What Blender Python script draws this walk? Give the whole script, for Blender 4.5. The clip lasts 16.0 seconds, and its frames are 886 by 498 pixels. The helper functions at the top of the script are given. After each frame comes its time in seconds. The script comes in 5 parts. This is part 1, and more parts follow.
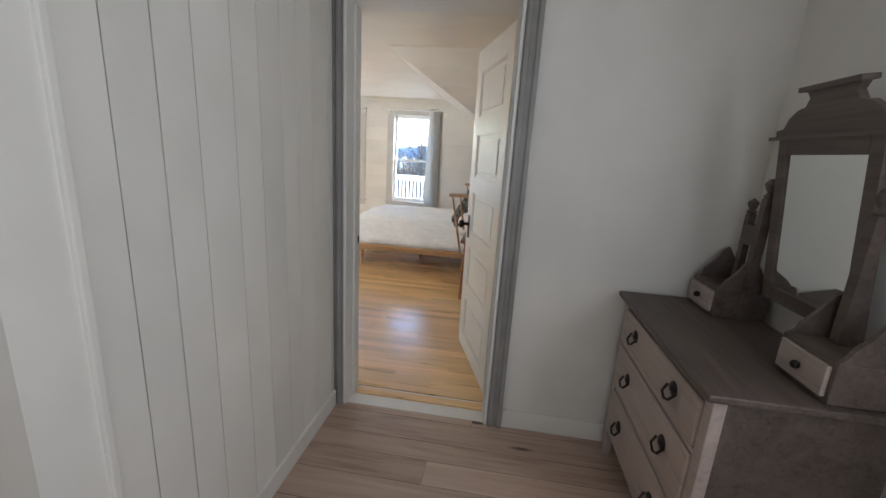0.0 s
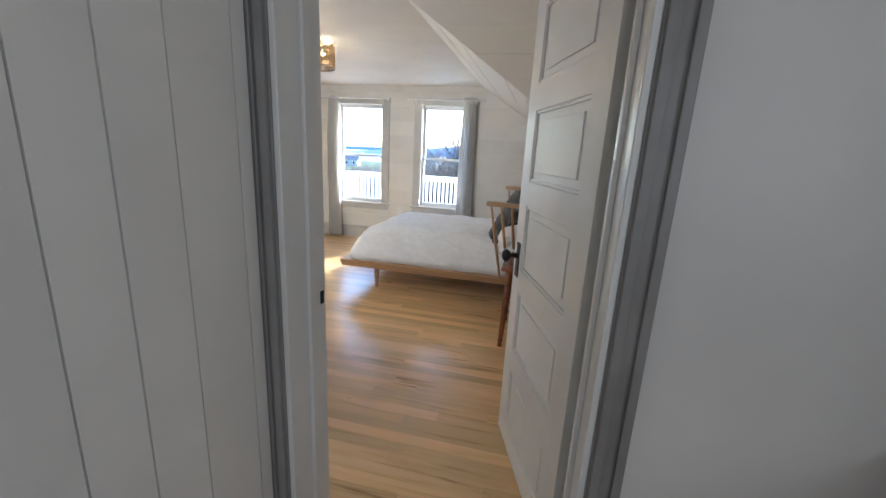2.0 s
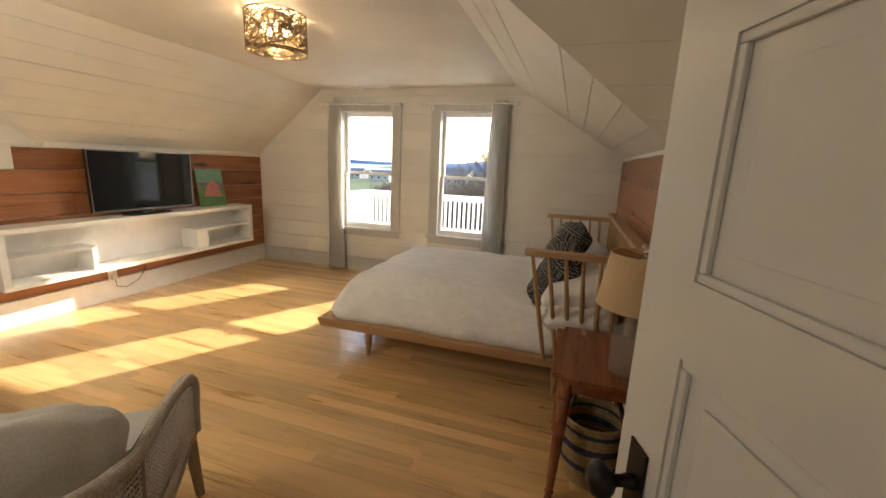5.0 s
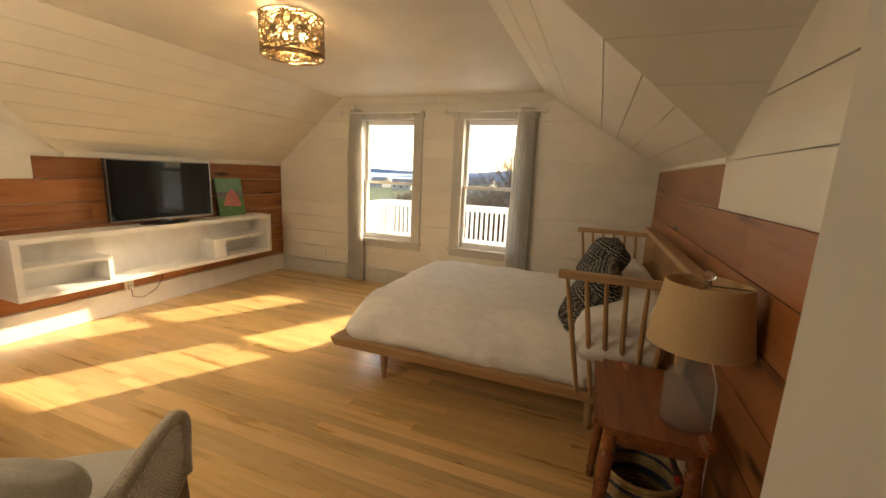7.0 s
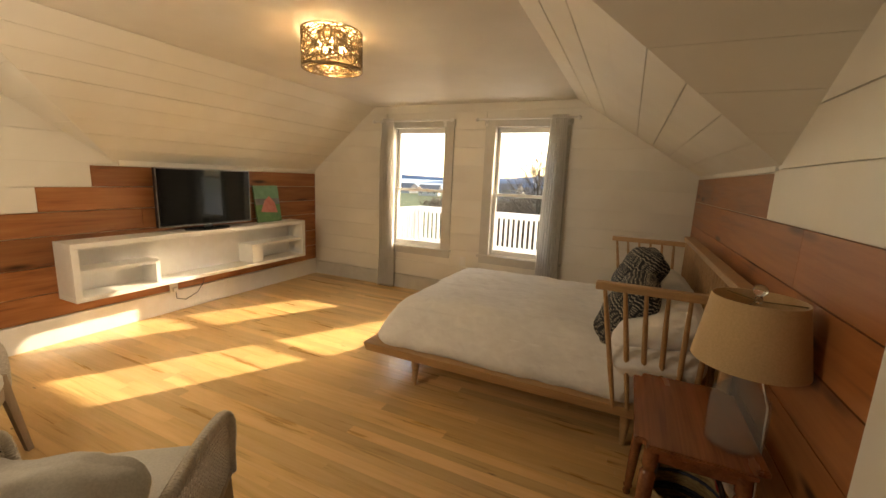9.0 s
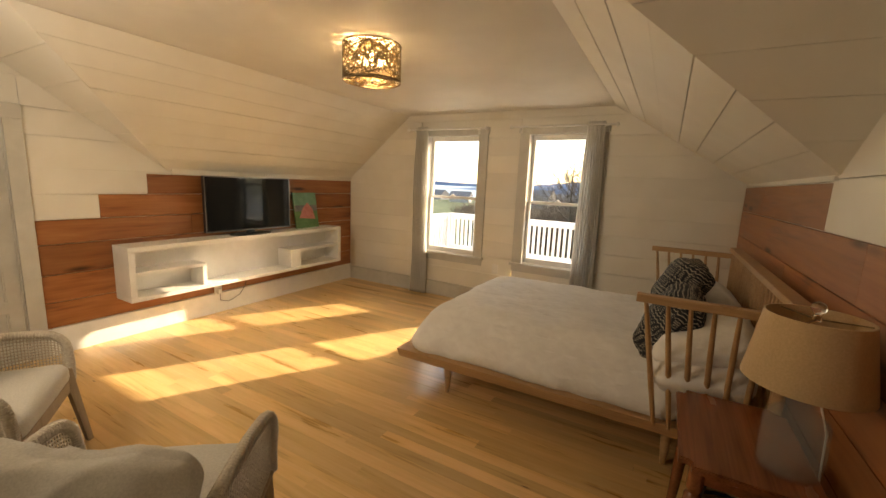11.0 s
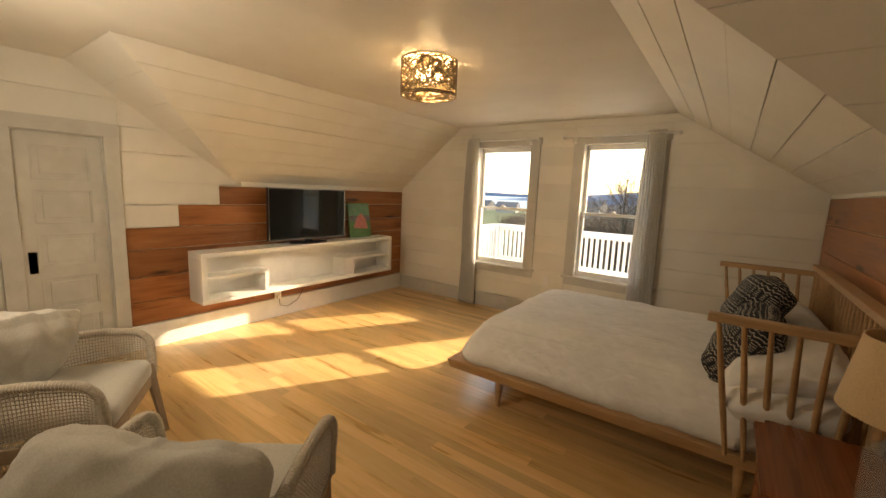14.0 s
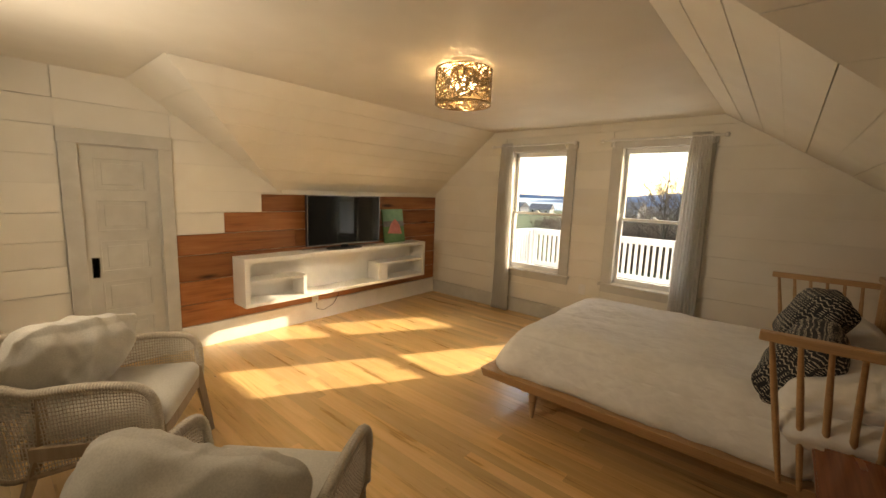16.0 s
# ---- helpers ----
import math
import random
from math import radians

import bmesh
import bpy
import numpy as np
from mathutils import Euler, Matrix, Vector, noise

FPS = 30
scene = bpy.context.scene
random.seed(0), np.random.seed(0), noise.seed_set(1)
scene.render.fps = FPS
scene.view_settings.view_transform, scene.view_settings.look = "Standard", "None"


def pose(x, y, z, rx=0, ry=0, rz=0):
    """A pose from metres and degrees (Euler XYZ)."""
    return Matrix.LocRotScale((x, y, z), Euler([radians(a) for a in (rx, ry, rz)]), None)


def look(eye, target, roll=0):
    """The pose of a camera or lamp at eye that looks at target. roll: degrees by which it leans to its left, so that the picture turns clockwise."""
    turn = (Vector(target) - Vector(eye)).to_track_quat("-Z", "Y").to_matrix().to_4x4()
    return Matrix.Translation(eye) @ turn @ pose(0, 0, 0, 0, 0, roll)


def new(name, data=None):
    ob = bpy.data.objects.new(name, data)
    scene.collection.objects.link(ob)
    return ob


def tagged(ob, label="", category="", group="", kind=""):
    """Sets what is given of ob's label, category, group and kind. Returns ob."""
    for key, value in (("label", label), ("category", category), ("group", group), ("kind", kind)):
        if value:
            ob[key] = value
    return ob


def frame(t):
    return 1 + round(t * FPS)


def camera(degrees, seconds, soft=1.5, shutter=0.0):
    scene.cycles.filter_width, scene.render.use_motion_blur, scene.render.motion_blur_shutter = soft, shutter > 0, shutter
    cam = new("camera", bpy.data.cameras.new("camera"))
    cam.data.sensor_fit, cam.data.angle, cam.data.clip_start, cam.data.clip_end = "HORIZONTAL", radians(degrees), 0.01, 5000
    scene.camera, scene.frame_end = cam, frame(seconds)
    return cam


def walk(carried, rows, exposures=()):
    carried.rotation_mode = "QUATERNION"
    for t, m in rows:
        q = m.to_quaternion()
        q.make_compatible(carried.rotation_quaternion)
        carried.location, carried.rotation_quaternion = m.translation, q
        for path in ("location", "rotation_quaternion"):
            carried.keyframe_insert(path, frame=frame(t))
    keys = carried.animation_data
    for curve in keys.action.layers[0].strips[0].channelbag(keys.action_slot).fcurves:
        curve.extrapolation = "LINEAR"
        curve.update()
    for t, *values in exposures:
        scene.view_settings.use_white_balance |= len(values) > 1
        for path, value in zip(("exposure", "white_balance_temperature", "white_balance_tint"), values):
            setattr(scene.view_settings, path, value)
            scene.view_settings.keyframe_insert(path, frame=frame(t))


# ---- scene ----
cam = camera(96.2, 16.0)
PATH = [
    (0, (-0.016, 0.638, 1.376), (-0.282, 2.564, 0.907), 3.5),
    (0.5, (-0.045, 0.867, 1.365), (-0.379, 2.781, 0.891), 3.4),
    (1, (-0.071, 1.123, 1.355), (-0.451, 3.026, 0.871), 3.1),
    (1.5, (-0.105, 1.391, 1.351), (-0.516, 3.289, 0.87), 3.4),
    (2, (-0.162, 1.643, 1.336), (-0.602, 3.536, 0.859), 3.0),
    (2.5, (-0.217, 1.893, 1.331), (-0.686, 3.782, 0.868), 3.1),
    (3, (-0.259, 2.113, 1.349), (-0.753, 3.997, 0.893), 2.6),
    (3.5, (-0.276, 2.322, 1.344), (-0.793, 4.203, 0.903), 2.8),
    (4, (-0.297, 2.511, 1.348), (-0.84, 4.387, 0.915), 2.7),
    (6.5, (-0.421, 2.97, 1.363), (-1.091, 4.816, 0.981), 2.6),
    (7, (-0.428, 2.977, 1.363), (-1.124, 4.813, 0.988), 2.6),
    (7.5, (-0.442, 2.97, 1.367), (-1.165, 4.798, 0.996), 2.5),
    (8, (-0.451, 2.967, 1.37), (-1.205, 4.783, 1.005), 2.6),
    (8.5, (-0.456, 2.962, 1.373), (-1.242, 4.766, 1.015), 2.5),
    (9, (-0.462, 2.954, 1.378), (-1.283, 4.744, 1.025), 2.5),
    (11.5, (-0.489, 2.928, 1.39), (-1.481, 4.635, 1.069), 2.5),
    (12, (-0.498, 2.923, 1.389), (-1.522, 4.612, 1.076), 2.5),
    (12.5, (-0.502, 2.922, 1.39), (-1.56, 4.592, 1.084), 2.5),
    (13, (-0.505, 2.917, 1.389), (-1.597, 4.566, 1.09), 2.5),
    (13.5, (-0.513, 2.907, 1.392), (-1.636, 4.536, 1.1), 2.5),
    (14, (-0.518, 2.905, 1.393), (-1.675, 4.511, 1.106), 2.4),
    (14.5, (-0.527, 2.903, 1.415), (-1.715, 4.485, 1.124), 2.2),
    (15, (-0.529, 2.899, 1.42), (-1.75, 4.457, 1.133), 2.2),
    (15.5, (-0.529, 2.903, 1.425), (-1.784, 4.434, 1.14), 2.1),
    (16, (-0.528, 2.902, 1.432), (-1.814, 4.408, 1.15), 2.0),
]
# the clip's camera opens cool and grey in the hall and turns warm in the room
EXPOSURES = [(0.0, 3.25, 5500, 9), (2.5, 2.9, 5150, 9), (3.6, 2.75, 5000, 9), (4.2, 2.55, 5500, 10), (6.2, 2.25, 9600, 15), (12.0, 2.15, 9600, 15), (16.0, 2.03, 9400, 14)]
walk(cam, [(t, look(eye, target, roll)) for t, eye, target, roll in PATH], EXPOSURES)

# ---------------------------------------------------------------- light
SUN = Vector((1.24, 2.10, 1.21)).normalized()
world = bpy.data.worlds.new("sky")
scene.world = world
world.use_nodes = True
wn = world.node_tree
sky = wn.nodes.new("ShaderNodeTexSky")
sky.sky_type, sky.sun_disc = "NISHITA", False
sky.sun_elevation, sky.sun_rotation = math.asin(SUN.z), math.atan2(SUN.x, SUN.y)
sky.air_density, sky.dust_density = 1.0, 0.6
wn.links.new(sky.outputs[0], wn.nodes["Background"].inputs[0])
wn.nodes["Background"].inputs[1].default_value = 0.15
sun_data = bpy.data.lights.new("sun", "SUN")
sun_data.energy, sun_data.angle, sun_data.color = 2.0, radians(0.6), (1.0, 0.93, 0.82)
sun_lamp = new("sun", sun_data)
sun_lamp.matrix_world = look(SUN * 40, (0, 0, 0))


def fill_lamp(name, at, target, w, h, watts, color):
    """A fill lamp in the opening of an assumed, unseen window behind the walker."""
    d = bpy.data.lights.new(name, "AREA")
    d.shape, d.size, d.size_y, d.energy, d.color = "RECTANGLE", w, h, watts, color
    new(name, d).matrix_world = look(at, target)


# added area lamps brighten hall and bedroom; none of their windows is in view
fill_lamp("hall_window_daylight", (1.055, 0.675, 1.50), (0, 0.675, 1.50), 0.95, 1.08, 1.3, (1.0, 0.96, 0.91))
fill_lamp("back_window_daylight", (-0.10, -1.155, 1.50), (-0.10, 2.0, 1.50), 0.95, 1.08, 0.85, (1.0, 0.96, 0.91))
fill_lamp("south_window_daylight", (-2.70, 2.665, 1.65), (-2.70, 4.0, 1.65), 0.68, 0.68, 3.5, (1.0, 0.985, 0.95))

# ---------------------------------------------------------------- plan, in metres
L, R, G, D, H = -4.33, 0.075, 7.15, 2.67, 2.50     # left, right, gable, room side and hall side of the door wall
C = 2.18                                            # flat ceiling
XL, XR, ZL, ZR = -3.37, -1.02, 1.385, 1.475         # where the slopes leave the ceiling and meet the knee walls
YL, YR, TL, TR = 3.68, 4.00, 4.84, 5.02             # cross-gable valleys: at the ceiling, at the walls
HL, HR = -0.82, 1.06                                # hall walls
LAMP = (-2.13, 4.92)

# ---------------------------------------------------------------- materials


def nodes_of(name):
    m = bpy.data.materials.new(name)
    m.use_nodes = True
    return m, m.node_tree.nodes, m.node_tree.links, m.node_tree.nodes["Principled BSDF"]


def mat(name, c1, c2, rough=0.5, scale=(6, 6, 6), bump=0.1, metal=0.0, spread=0.0, big=1.3, lo=0.82, dist=0.004, space="world", rvar=0.12):
    """Two-scale noise between two base colours, with wear in the gloss, a bump, and a tone of its own for each piece."""
    m, n, k, b = nodes_of(name)
    info = n.new("ShaderNodeObjectInfo")
    if space == "world":
        pos = n.new("ShaderNodeNewGeometry").outputs["Position"]
    else:
        pos = n.new("ShaderNodeTexCoord").outputs["Object"]
    shift = n.new("ShaderNodeVectorMath"); shift.operation = "MULTIPLY_ADD"
    k.new(info.outputs["Random"], shift.inputs[0])
    shift.inputs[1].default_value = (7.3, 5.1, 9.7)
    k.new(pos, shift.inputs[2])
    mp = n.new("ShaderNodeMapping"); mp.inputs["Scale"].default_value = scale
    k.new(shift.outputs[0], mp.inputs[0])
    fine = n.new("ShaderNodeTexNoise"); fine.inputs["Scale"].default_value = 1.0; fine.inputs["Detail"].default_value = 7
    fine.inputs["Distortion"].default_value = 0.5
    k.new(mp.outputs[0], fine.inputs["Vector"])
    wide = n.new("ShaderNodeTexNoise"); wide.inputs["Scale"].default_value = big; wide.inputs["Detail"].default_value = 3
    k.new(shift.outputs[0], wide.inputs["Vector"])
    ramp = n.new("ShaderNodeValToRGB")
    ramp.color_ramp.elements[0].position, ramp.color_ramp.elements[1].position = 0.32, 0.68
    ramp.color_ramp.elements[0].color, ramp.color_ramp.elements[1].color = (*c1, 1), (*c2, 1)
    k.new(fine.outputs[0], ramp.inputs[0])
    tone = n.new("ShaderNodeMapRange")
    tone.inputs[1].default_value, tone.inputs[2].default_value = 0.3, 0.7
    tone.inputs[3].default_value, tone.inputs[4].default_value = lo, 1.06
    k.new(wide.outputs[0], tone.inputs[0])
    own = n.new("ShaderNodeMapRange")
    own.inputs[3].default_value, own.inputs[4].default_value = 1 - spread, 1 + spread
    k.new(info.outputs["Random"], own.inputs[0])
    mul = n.new("ShaderNodeMath"); mul.operation = "MULTIPLY"
    k.new(tone.outputs[0], mul.inputs[0]); k.new(own.outputs[0], mul.inputs[1])
    out = n.new("ShaderNodeVectorMath"); out.operation = "SCALE"
    k.new(ramp.outputs[0], out.inputs[0]); k.new(mul.outputs[0], out.inputs["Scale"])
    k.new(out.outputs[0], b.inputs["Base Color"])
    gl = n.new("ShaderNodeMapRange")
    gl.inputs[3].default_value, gl.inputs[4].default_value = max(rough - rvar, 0.03), min(rough + rvar, 1)
    k.new(wide.outputs[0], gl.inputs[0]); k.new(gl.outputs[0], b.inputs["Roughness"])
    b.inputs["Metallic"].default_value = metal
    if bump:
        bp = n.new("ShaderNodeBump"); bp.inputs["Strength"].default_value = bump; bp.inputs["Distance"].default_value = dist
        k.new(fine.outputs[0], bp.inputs["Height"]); k.new(bp.outputs[0], b.inputs["Normal"])
    return m


def wood(name, dark, mid, light, along, rough, knots=0.0, spread=0.15, bump=0.12, width=60.0, space="world", coat=0.0):
    """Boards with long grain along one axis, streaks, knots, and a tone of their own."""
    m, n, k, b = nodes_of(name)
    info = n.new("ShaderNodeObjectInfo")
    if space == "world":
        pos = n.new("ShaderNodeNewGeometry").outputs["Position"]
    else:
        pos = n.new("ShaderNodeTexCoord").outputs["Object"]
    shift = n.new("ShaderNodeVectorMath"); shift.operation = "MULTIPLY_ADD"
    k.new(info.outputs["Random"], shift.inputs[0])
    shift.inputs[1].default_value = (17.3, 25.1, 39.7)
    k.new(pos, shift.inputs[2])
    sc = [width, width, width]; sc[along] = 1.6
    mp = n.new("ShaderNodeMapping"); mp.inputs["Scale"].default_value = sc
    k.new(shift.outputs[0], mp.inputs[0])
    grain = n.new("ShaderNodeTexNoise"); grain.inputs["Scale"].default_value = 1.0; grain.inputs["Detail"].default_value = 6
    grain.inputs["Distortion"].default_value = 1.1
    k.new(mp.outputs[0], grain.inputs["Vector"])
    sc2 = [9.0, 9.0, 9.0]; sc2[along] = 1.1
    mp2 = n.new("ShaderNodeMapping"); mp2.inputs["Scale"].default_value = sc2
    k.new(shift.outputs[0], mp2.inputs[0])
    streak = n.new("ShaderNodeTexNoise"); streak.inputs["Scale"].default_value = 1.0; streak.inputs["Detail"].default_value = 4
    streak.inputs["Distortion"].default_value = 1.5
    k.new(mp2.outputs[0], streak.inputs["Vector"])
    mixf = n.new("ShaderNodeMath"); mixf.operation = "MULTIPLY_ADD"; mixf.inputs[1].default_value = 0.45
    k.new(grain.outputs[0], mixf.inputs[0])
    half = n.new("ShaderNodeMath"); half.operation = "MULTIPLY"; half.inputs[1].default_value = 0.55
    k.new(streak.outputs[0], half.inputs[0]); k.new(half.outputs[0], mixf.inputs[2])
    ramp = n.new("ShaderNodeValToRGB")
    e = ramp.color_ramp.elements
    e[0].position, e[0].color = 0.30, (*dark, 1)
    e[1].position, e[1].color = 0.66, (*light, 1)
    q = ramp.color_ramp.elements.new(0.44); q.color = (*mid, 1)
    k.new(mixf.outputs[0], ramp.inputs[0])
    own = n.new("ShaderNodeMapRange")
    own.inputs[3].default_value, own.inputs[4].default_value = 1 - spread, 1 + spread
    k.new(info.outputs["Random"], own.inputs[0])
    out = n.new("ShaderNodeVectorMath"); out.operation = "SCALE"
    k.new(ramp.outputs[0], out.inputs[0]); k.new(own.outputs[0], out.inputs["Scale"])
    col = out.outputs[0]
    if knots:
        sc3 = [8.0, 8.0, 8.0]; sc3[along] = 1.7
        mp3 = n.new("ShaderNodeMapping"); mp3.inputs["Scale"].default_value = sc3
        k.new(shift.outputs[0], mp3.inputs[0])
        vor = n.new("ShaderNodeTexVoronoi"); vor.inputs["Scale"].default_value = 1.0
        k.new(mp3.outputs[0], vor.inputs["Vector"])
        kr = n.new("ShaderNodeMapRange")
        kr.inputs[1].default_value, kr.inputs[2].default_value = knots * 0.6, knots * 1.7
        kr.inputs[3].default_value, kr.inputs[4].default_value = 0.0, 1.0
        k.new(vor.outputs["Distance"], kr.inputs[0])
        mx = n.new("ShaderNodeMix"); mx.data_type = "RGBA"
        mx.inputs["A"].default_value = (dark[0] * 0.35, dark[1] * 0.3, dark[2] * 0.3, 1)
        k.new(kr.outputs[0], mx.inputs["Factor"]); k.new(col, mx.inputs["B"])
        col = mx.outputs["Result"]
    k.new(col, b.inputs["Base Color"])
    gl = n.new("ShaderNodeMapRange")
    gl.inputs[3].default_value, gl.inputs[4].default_value = max(rough - 0.1, 0.05), rough + 0.12
    k.new(streak.outputs[0], gl.inputs[0]); k.new(gl.outputs[0], b.inputs["Roughness"])
    b.inputs["Coat Weight"].default_value = coat
    b.inputs["Coat Roughness"].default_value = 0.2
    bp = n.new("ShaderNodeBump"); bp.inputs["Strength"].default_value = bump; bp.inputs["Distance"].default_value = 0.002
    k.new(grain.outputs[0], bp.inputs["Height"]); k.new(bp.outputs[0], b.inputs["Normal"])
    return m


def plain(name, c, rough=0.5, metal=0.0, emit=None, power=0.0, trans=0.0):
    m, n, k, b = nodes_of(name)
    b.inputs["Base Color"].default_value = (*c, 1)
    b.inputs["Roughness"].default_value, b.inputs["Metallic"].default_value = rough, metal
    b.inputs["Transmission Weight"].default_value = trans
    if emit:
        b.inputs["Emission Color"].default_value, b.inputs["Emission Strength"].default_value = (*emit, 1), power
    return m


def cloth(name, c1, c2, through_light=0.0, scale=180.0):
    m = mat(name, c1, c2, 0.9, (scale, scale, scale), 0.25, lo=0.92, big=5.0, dist=0.0015, space="object", rvar=0.05)
    n, k = m.node_tree.nodes, m.node_tree.links
    b = n["Principled BSDF"]
    b.inputs["Sheen Weight"].default_value = 0.25
    if through_light:
        t = n.new("ShaderNodeBsdfTranslucent"); t.inputs[0].default_value = (*c2, 1)
        mx = n.new("ShaderNodeMixShader"); mx.inputs[0].default_value = through_light
        k.new(b.outputs[0], mx.inputs[1]); k.new(t.outputs[0], mx.inputs[2])
        k.new(mx.outputs[0], n["Material Output"].inputs[0])
    return m


CREAM = mat("cream_paint", (0.765, 0.735, 0.66), (0.80, 0.775, 0.71), 0.42, (3, 3, 3), 0.06, spread=0.025, lo=0.95, dist=0.003)
CEIL = mat("ceiling_paint", (0.755, 0.725, 0.655), (0.79, 0.76, 0.695), 0.58, (4, 4, 4), 0.10, lo=0.95, dist=0.003)
TRIM = mat("grey_trim_paint", (0.54, 0.53, 0.49), (0.60, 0.59, 0.55), 0.38, (9, 9, 9), 0.06, lo=0.93)
WHITE = mat("white_paint", (0.78, 0.775, 0.75), (0.83, 0.825, 0.80), 0.35, (9, 9, 9), 0.05, lo=0.95)
DOORP = mat("door_paint", (0.70, 0.69, 0.655), (0.74, 0.73, 0.695), 0.34, (5, 5, 5), 0.10, lo=0.97, dist=0.002, rvar=0.03)
HALLP = mat("hall_paint", (0.75, 0.725, 0.67), (0.79, 0.765, 0.71), 0.45, (4, 4, 4), 0.08, spread=0.03, lo=0.93)
HTRIM = mat("hall_trim_paint", (0.25, 0.24, 0.225), (0.30, 0.29, 0.275), 0.35, (8, 8, 8), 0.08, lo=0.9)
FLOORW = wood("maple_floor", (0.36, 0.190, 0.068), (0.67, 0.425, 0.180), (0.76, 0.510, 0.250), 0, 0.30, knots=0.03, spread=0.18, width=42, coat=0.45)
HFLOOR = wood("hall_floor_boards", (0.26, 0.165, 0.12), (0.46, 0.33, 0.25), (0.56, 0.43, 0.34), 0, 0.38, knots=0.08, spread=0.12, width=40)
CEDAR = wood("cedar_plank", (0.15, 0.052, 0.020), (0.32, 0.118, 0.043), (0.42, 0.180, 0.074), 1, 0.36, knots=0.12, spread=0.22, width=30)
CHERRY = wood("cherry_wood", (0.13, 0.040, 0.016), (0.21, 0.068, 0.026), (0.30, 0.10, 0.04), 1, 0.22, spread=0.05, width=60, coat=0.3)
OAK = wood("oak_bed_wood", (0.30, 0.170, 0.078), (0.42, 0.255, 0.125), (0.50, 0.315, 0.17), 0, 0.42, spread=0.08, width=70)
OLDWOOD = wood("dark_old_wood", (0.05, 0.036, 0.030), (0.095, 0.072, 0.06), (0.145, 0.112, 0.095), 1, 0.5, spread=0.05, width=50)
OLDFRONT = wood("worn_drawer_wood", (0.24, 0.185, 0.16), (0.38, 0.31, 0.27), (0.47, 0.39, 0.35), 1, 0.45, spread=0.06, width=40)
LEGW = wood("weathered_oak", (0.20, 0.14, 0.09), (0.30, 0.22, 0.145), (0.38, 0.285, 0.20), 2, 0.55, spread=0.05)
ROPE = mat("taupe_rope", (0.48, 0.42, 0.34), (0.63, 0.565, 0.47), 0.85, (90, 90, 90), 0.5, lo=0.85)
LINEN = cloth("white_linen", (0.79, 0.78, 0.76), (0.84, 0.83, 0.81), scale=34.0)
DUVET = mat("crumpled_linen", (0.76, 0.745, 0.715), (0.83, 0.82, 0.79), 0.9, (16, 30, 22), 0.55, lo=0.95, big=4.0, dist=0.012, space="object", rvar=0.04)
COVER = cloth("oatmeal_cover", (0.47, 0.445, 0.39), (0.57, 0.54, 0.48))
CURT = cloth("curtain_cloth", (0.91, 0.90, 0.87), (0.95, 0.94, 0.92), 0.50)
SHADE = cloth("burlap_shade", (0.64, 0.46, 0.26), (0.74, 0.55, 0.33), 0.18)
BLACK = plain("black_iron", (0.025, 0.023, 0.022), 0.42, 0.7)
BLACKP = plain("black_plastic", (0.012, 0.012, 0.013), 0.35)
SCREEN = plain("television_glass", (0.006, 0.008, 0.010), 0.06)
STEEL = mat("bronze_lattice", (0.20, 0.15, 0.09), (0.28, 0.21, 0.13), 0.32, (40, 40, 40), 0.05, metal=1.0)
BRASS = plain("aged_brass", (0.30, 0.22, 0.12), 0.35, 1.0)
GLASS = plain("clear_glass", (1, 1, 1), 0.0, trans=1.0)
JUG, jn, jk, jb = nodes_of("thin_clear_glass")
jb.inputs["Base Color"].default_value, jb.inputs["Roughness"].default_value = (0.9, 0.92, 0.9, 1), 0.03
clear = jn.new("ShaderNodeBsdfTransparent"); clear.inputs[0].default_value = (0.96, 0.97, 0.96, 1)
blend = jn.new("ShaderNodeMixShader"); blend.inputs[0].default_value = 0.07
jk.new(clear.outputs[0], blend.inputs[1]); jk.new(jb.outputs[0], blend.inputs[2]); jk.new(blend.outputs[0], jn["Material Output"].inputs[0])
PANE = plain("thin_window_glass", (1, 1, 1), 0.0, trans=1.0)
PANE.node_tree.nodes["Principled BSDF"].inputs["IOR"].default_value = 1.10
MIRROR = plain("old_mirror", (0.78, 0.80, 0.78), 0.04, 1.0)
BULB = plain("lit_bulb", (1, 0.8, 0.5), 0.3, emit=(1.0, 0.66, 0.30), power=6.0)
DECKP = mat("white_deck_paint", (0.74, 0.74, 0.74), (0.80, 0.80, 0.80), 0.4, (10, 10, 10), 0.05)

# ---------------------------------------------------------------- mesh helpers


def box(bm, x0, x1, y0, y1, z0, z1, m=None):
    v = [bm.verts.new((x, y, z)) for z in (z0, z1) for y in (y0, y1) for x in (x0, x1)]
    if m is not None:
        for q in v:
            q.co = m @ q.co
    for f in ((0, 2, 3, 1), (4, 5, 7, 6), (0, 1, 5, 4), (2, 6, 7, 3), (0, 4, 6, 2), (1, 3, 7, 5)):
        bm.faces.new([v[i] for i in f])
    return v


def bevelled(bm, r=0.004, seg=2):
    bmesh.ops.bevel(bm, geom=bm.edges[:], offset=r, segments=seg, affect="EDGES", profile=0.6)
    return bm


def cube(x0, x1, y0, y1, z0, z1, r=0.0, seg=2):
    bm = bmesh.new()
    box(bm, x0, x1, y0, y1, z0, z1)
    if r:
        bevelled(bm, r, seg)
    return bm


def prism(bm, pts, lift):
    """A closed solid over a polygon, thickened by the vector lift."""
    a = [bm.verts.new(p) for p in pts]
    b = [bm.verts.new(Vector(p) + Vector(lift)) for p in pts]
    bm.faces.new(a); bm.faces.new(b[::-1])
    for i in range(len(a)):
        j = (i + 1) % len(a)
        bm.faces.new((a[j], a[i], b[i], b[j]))


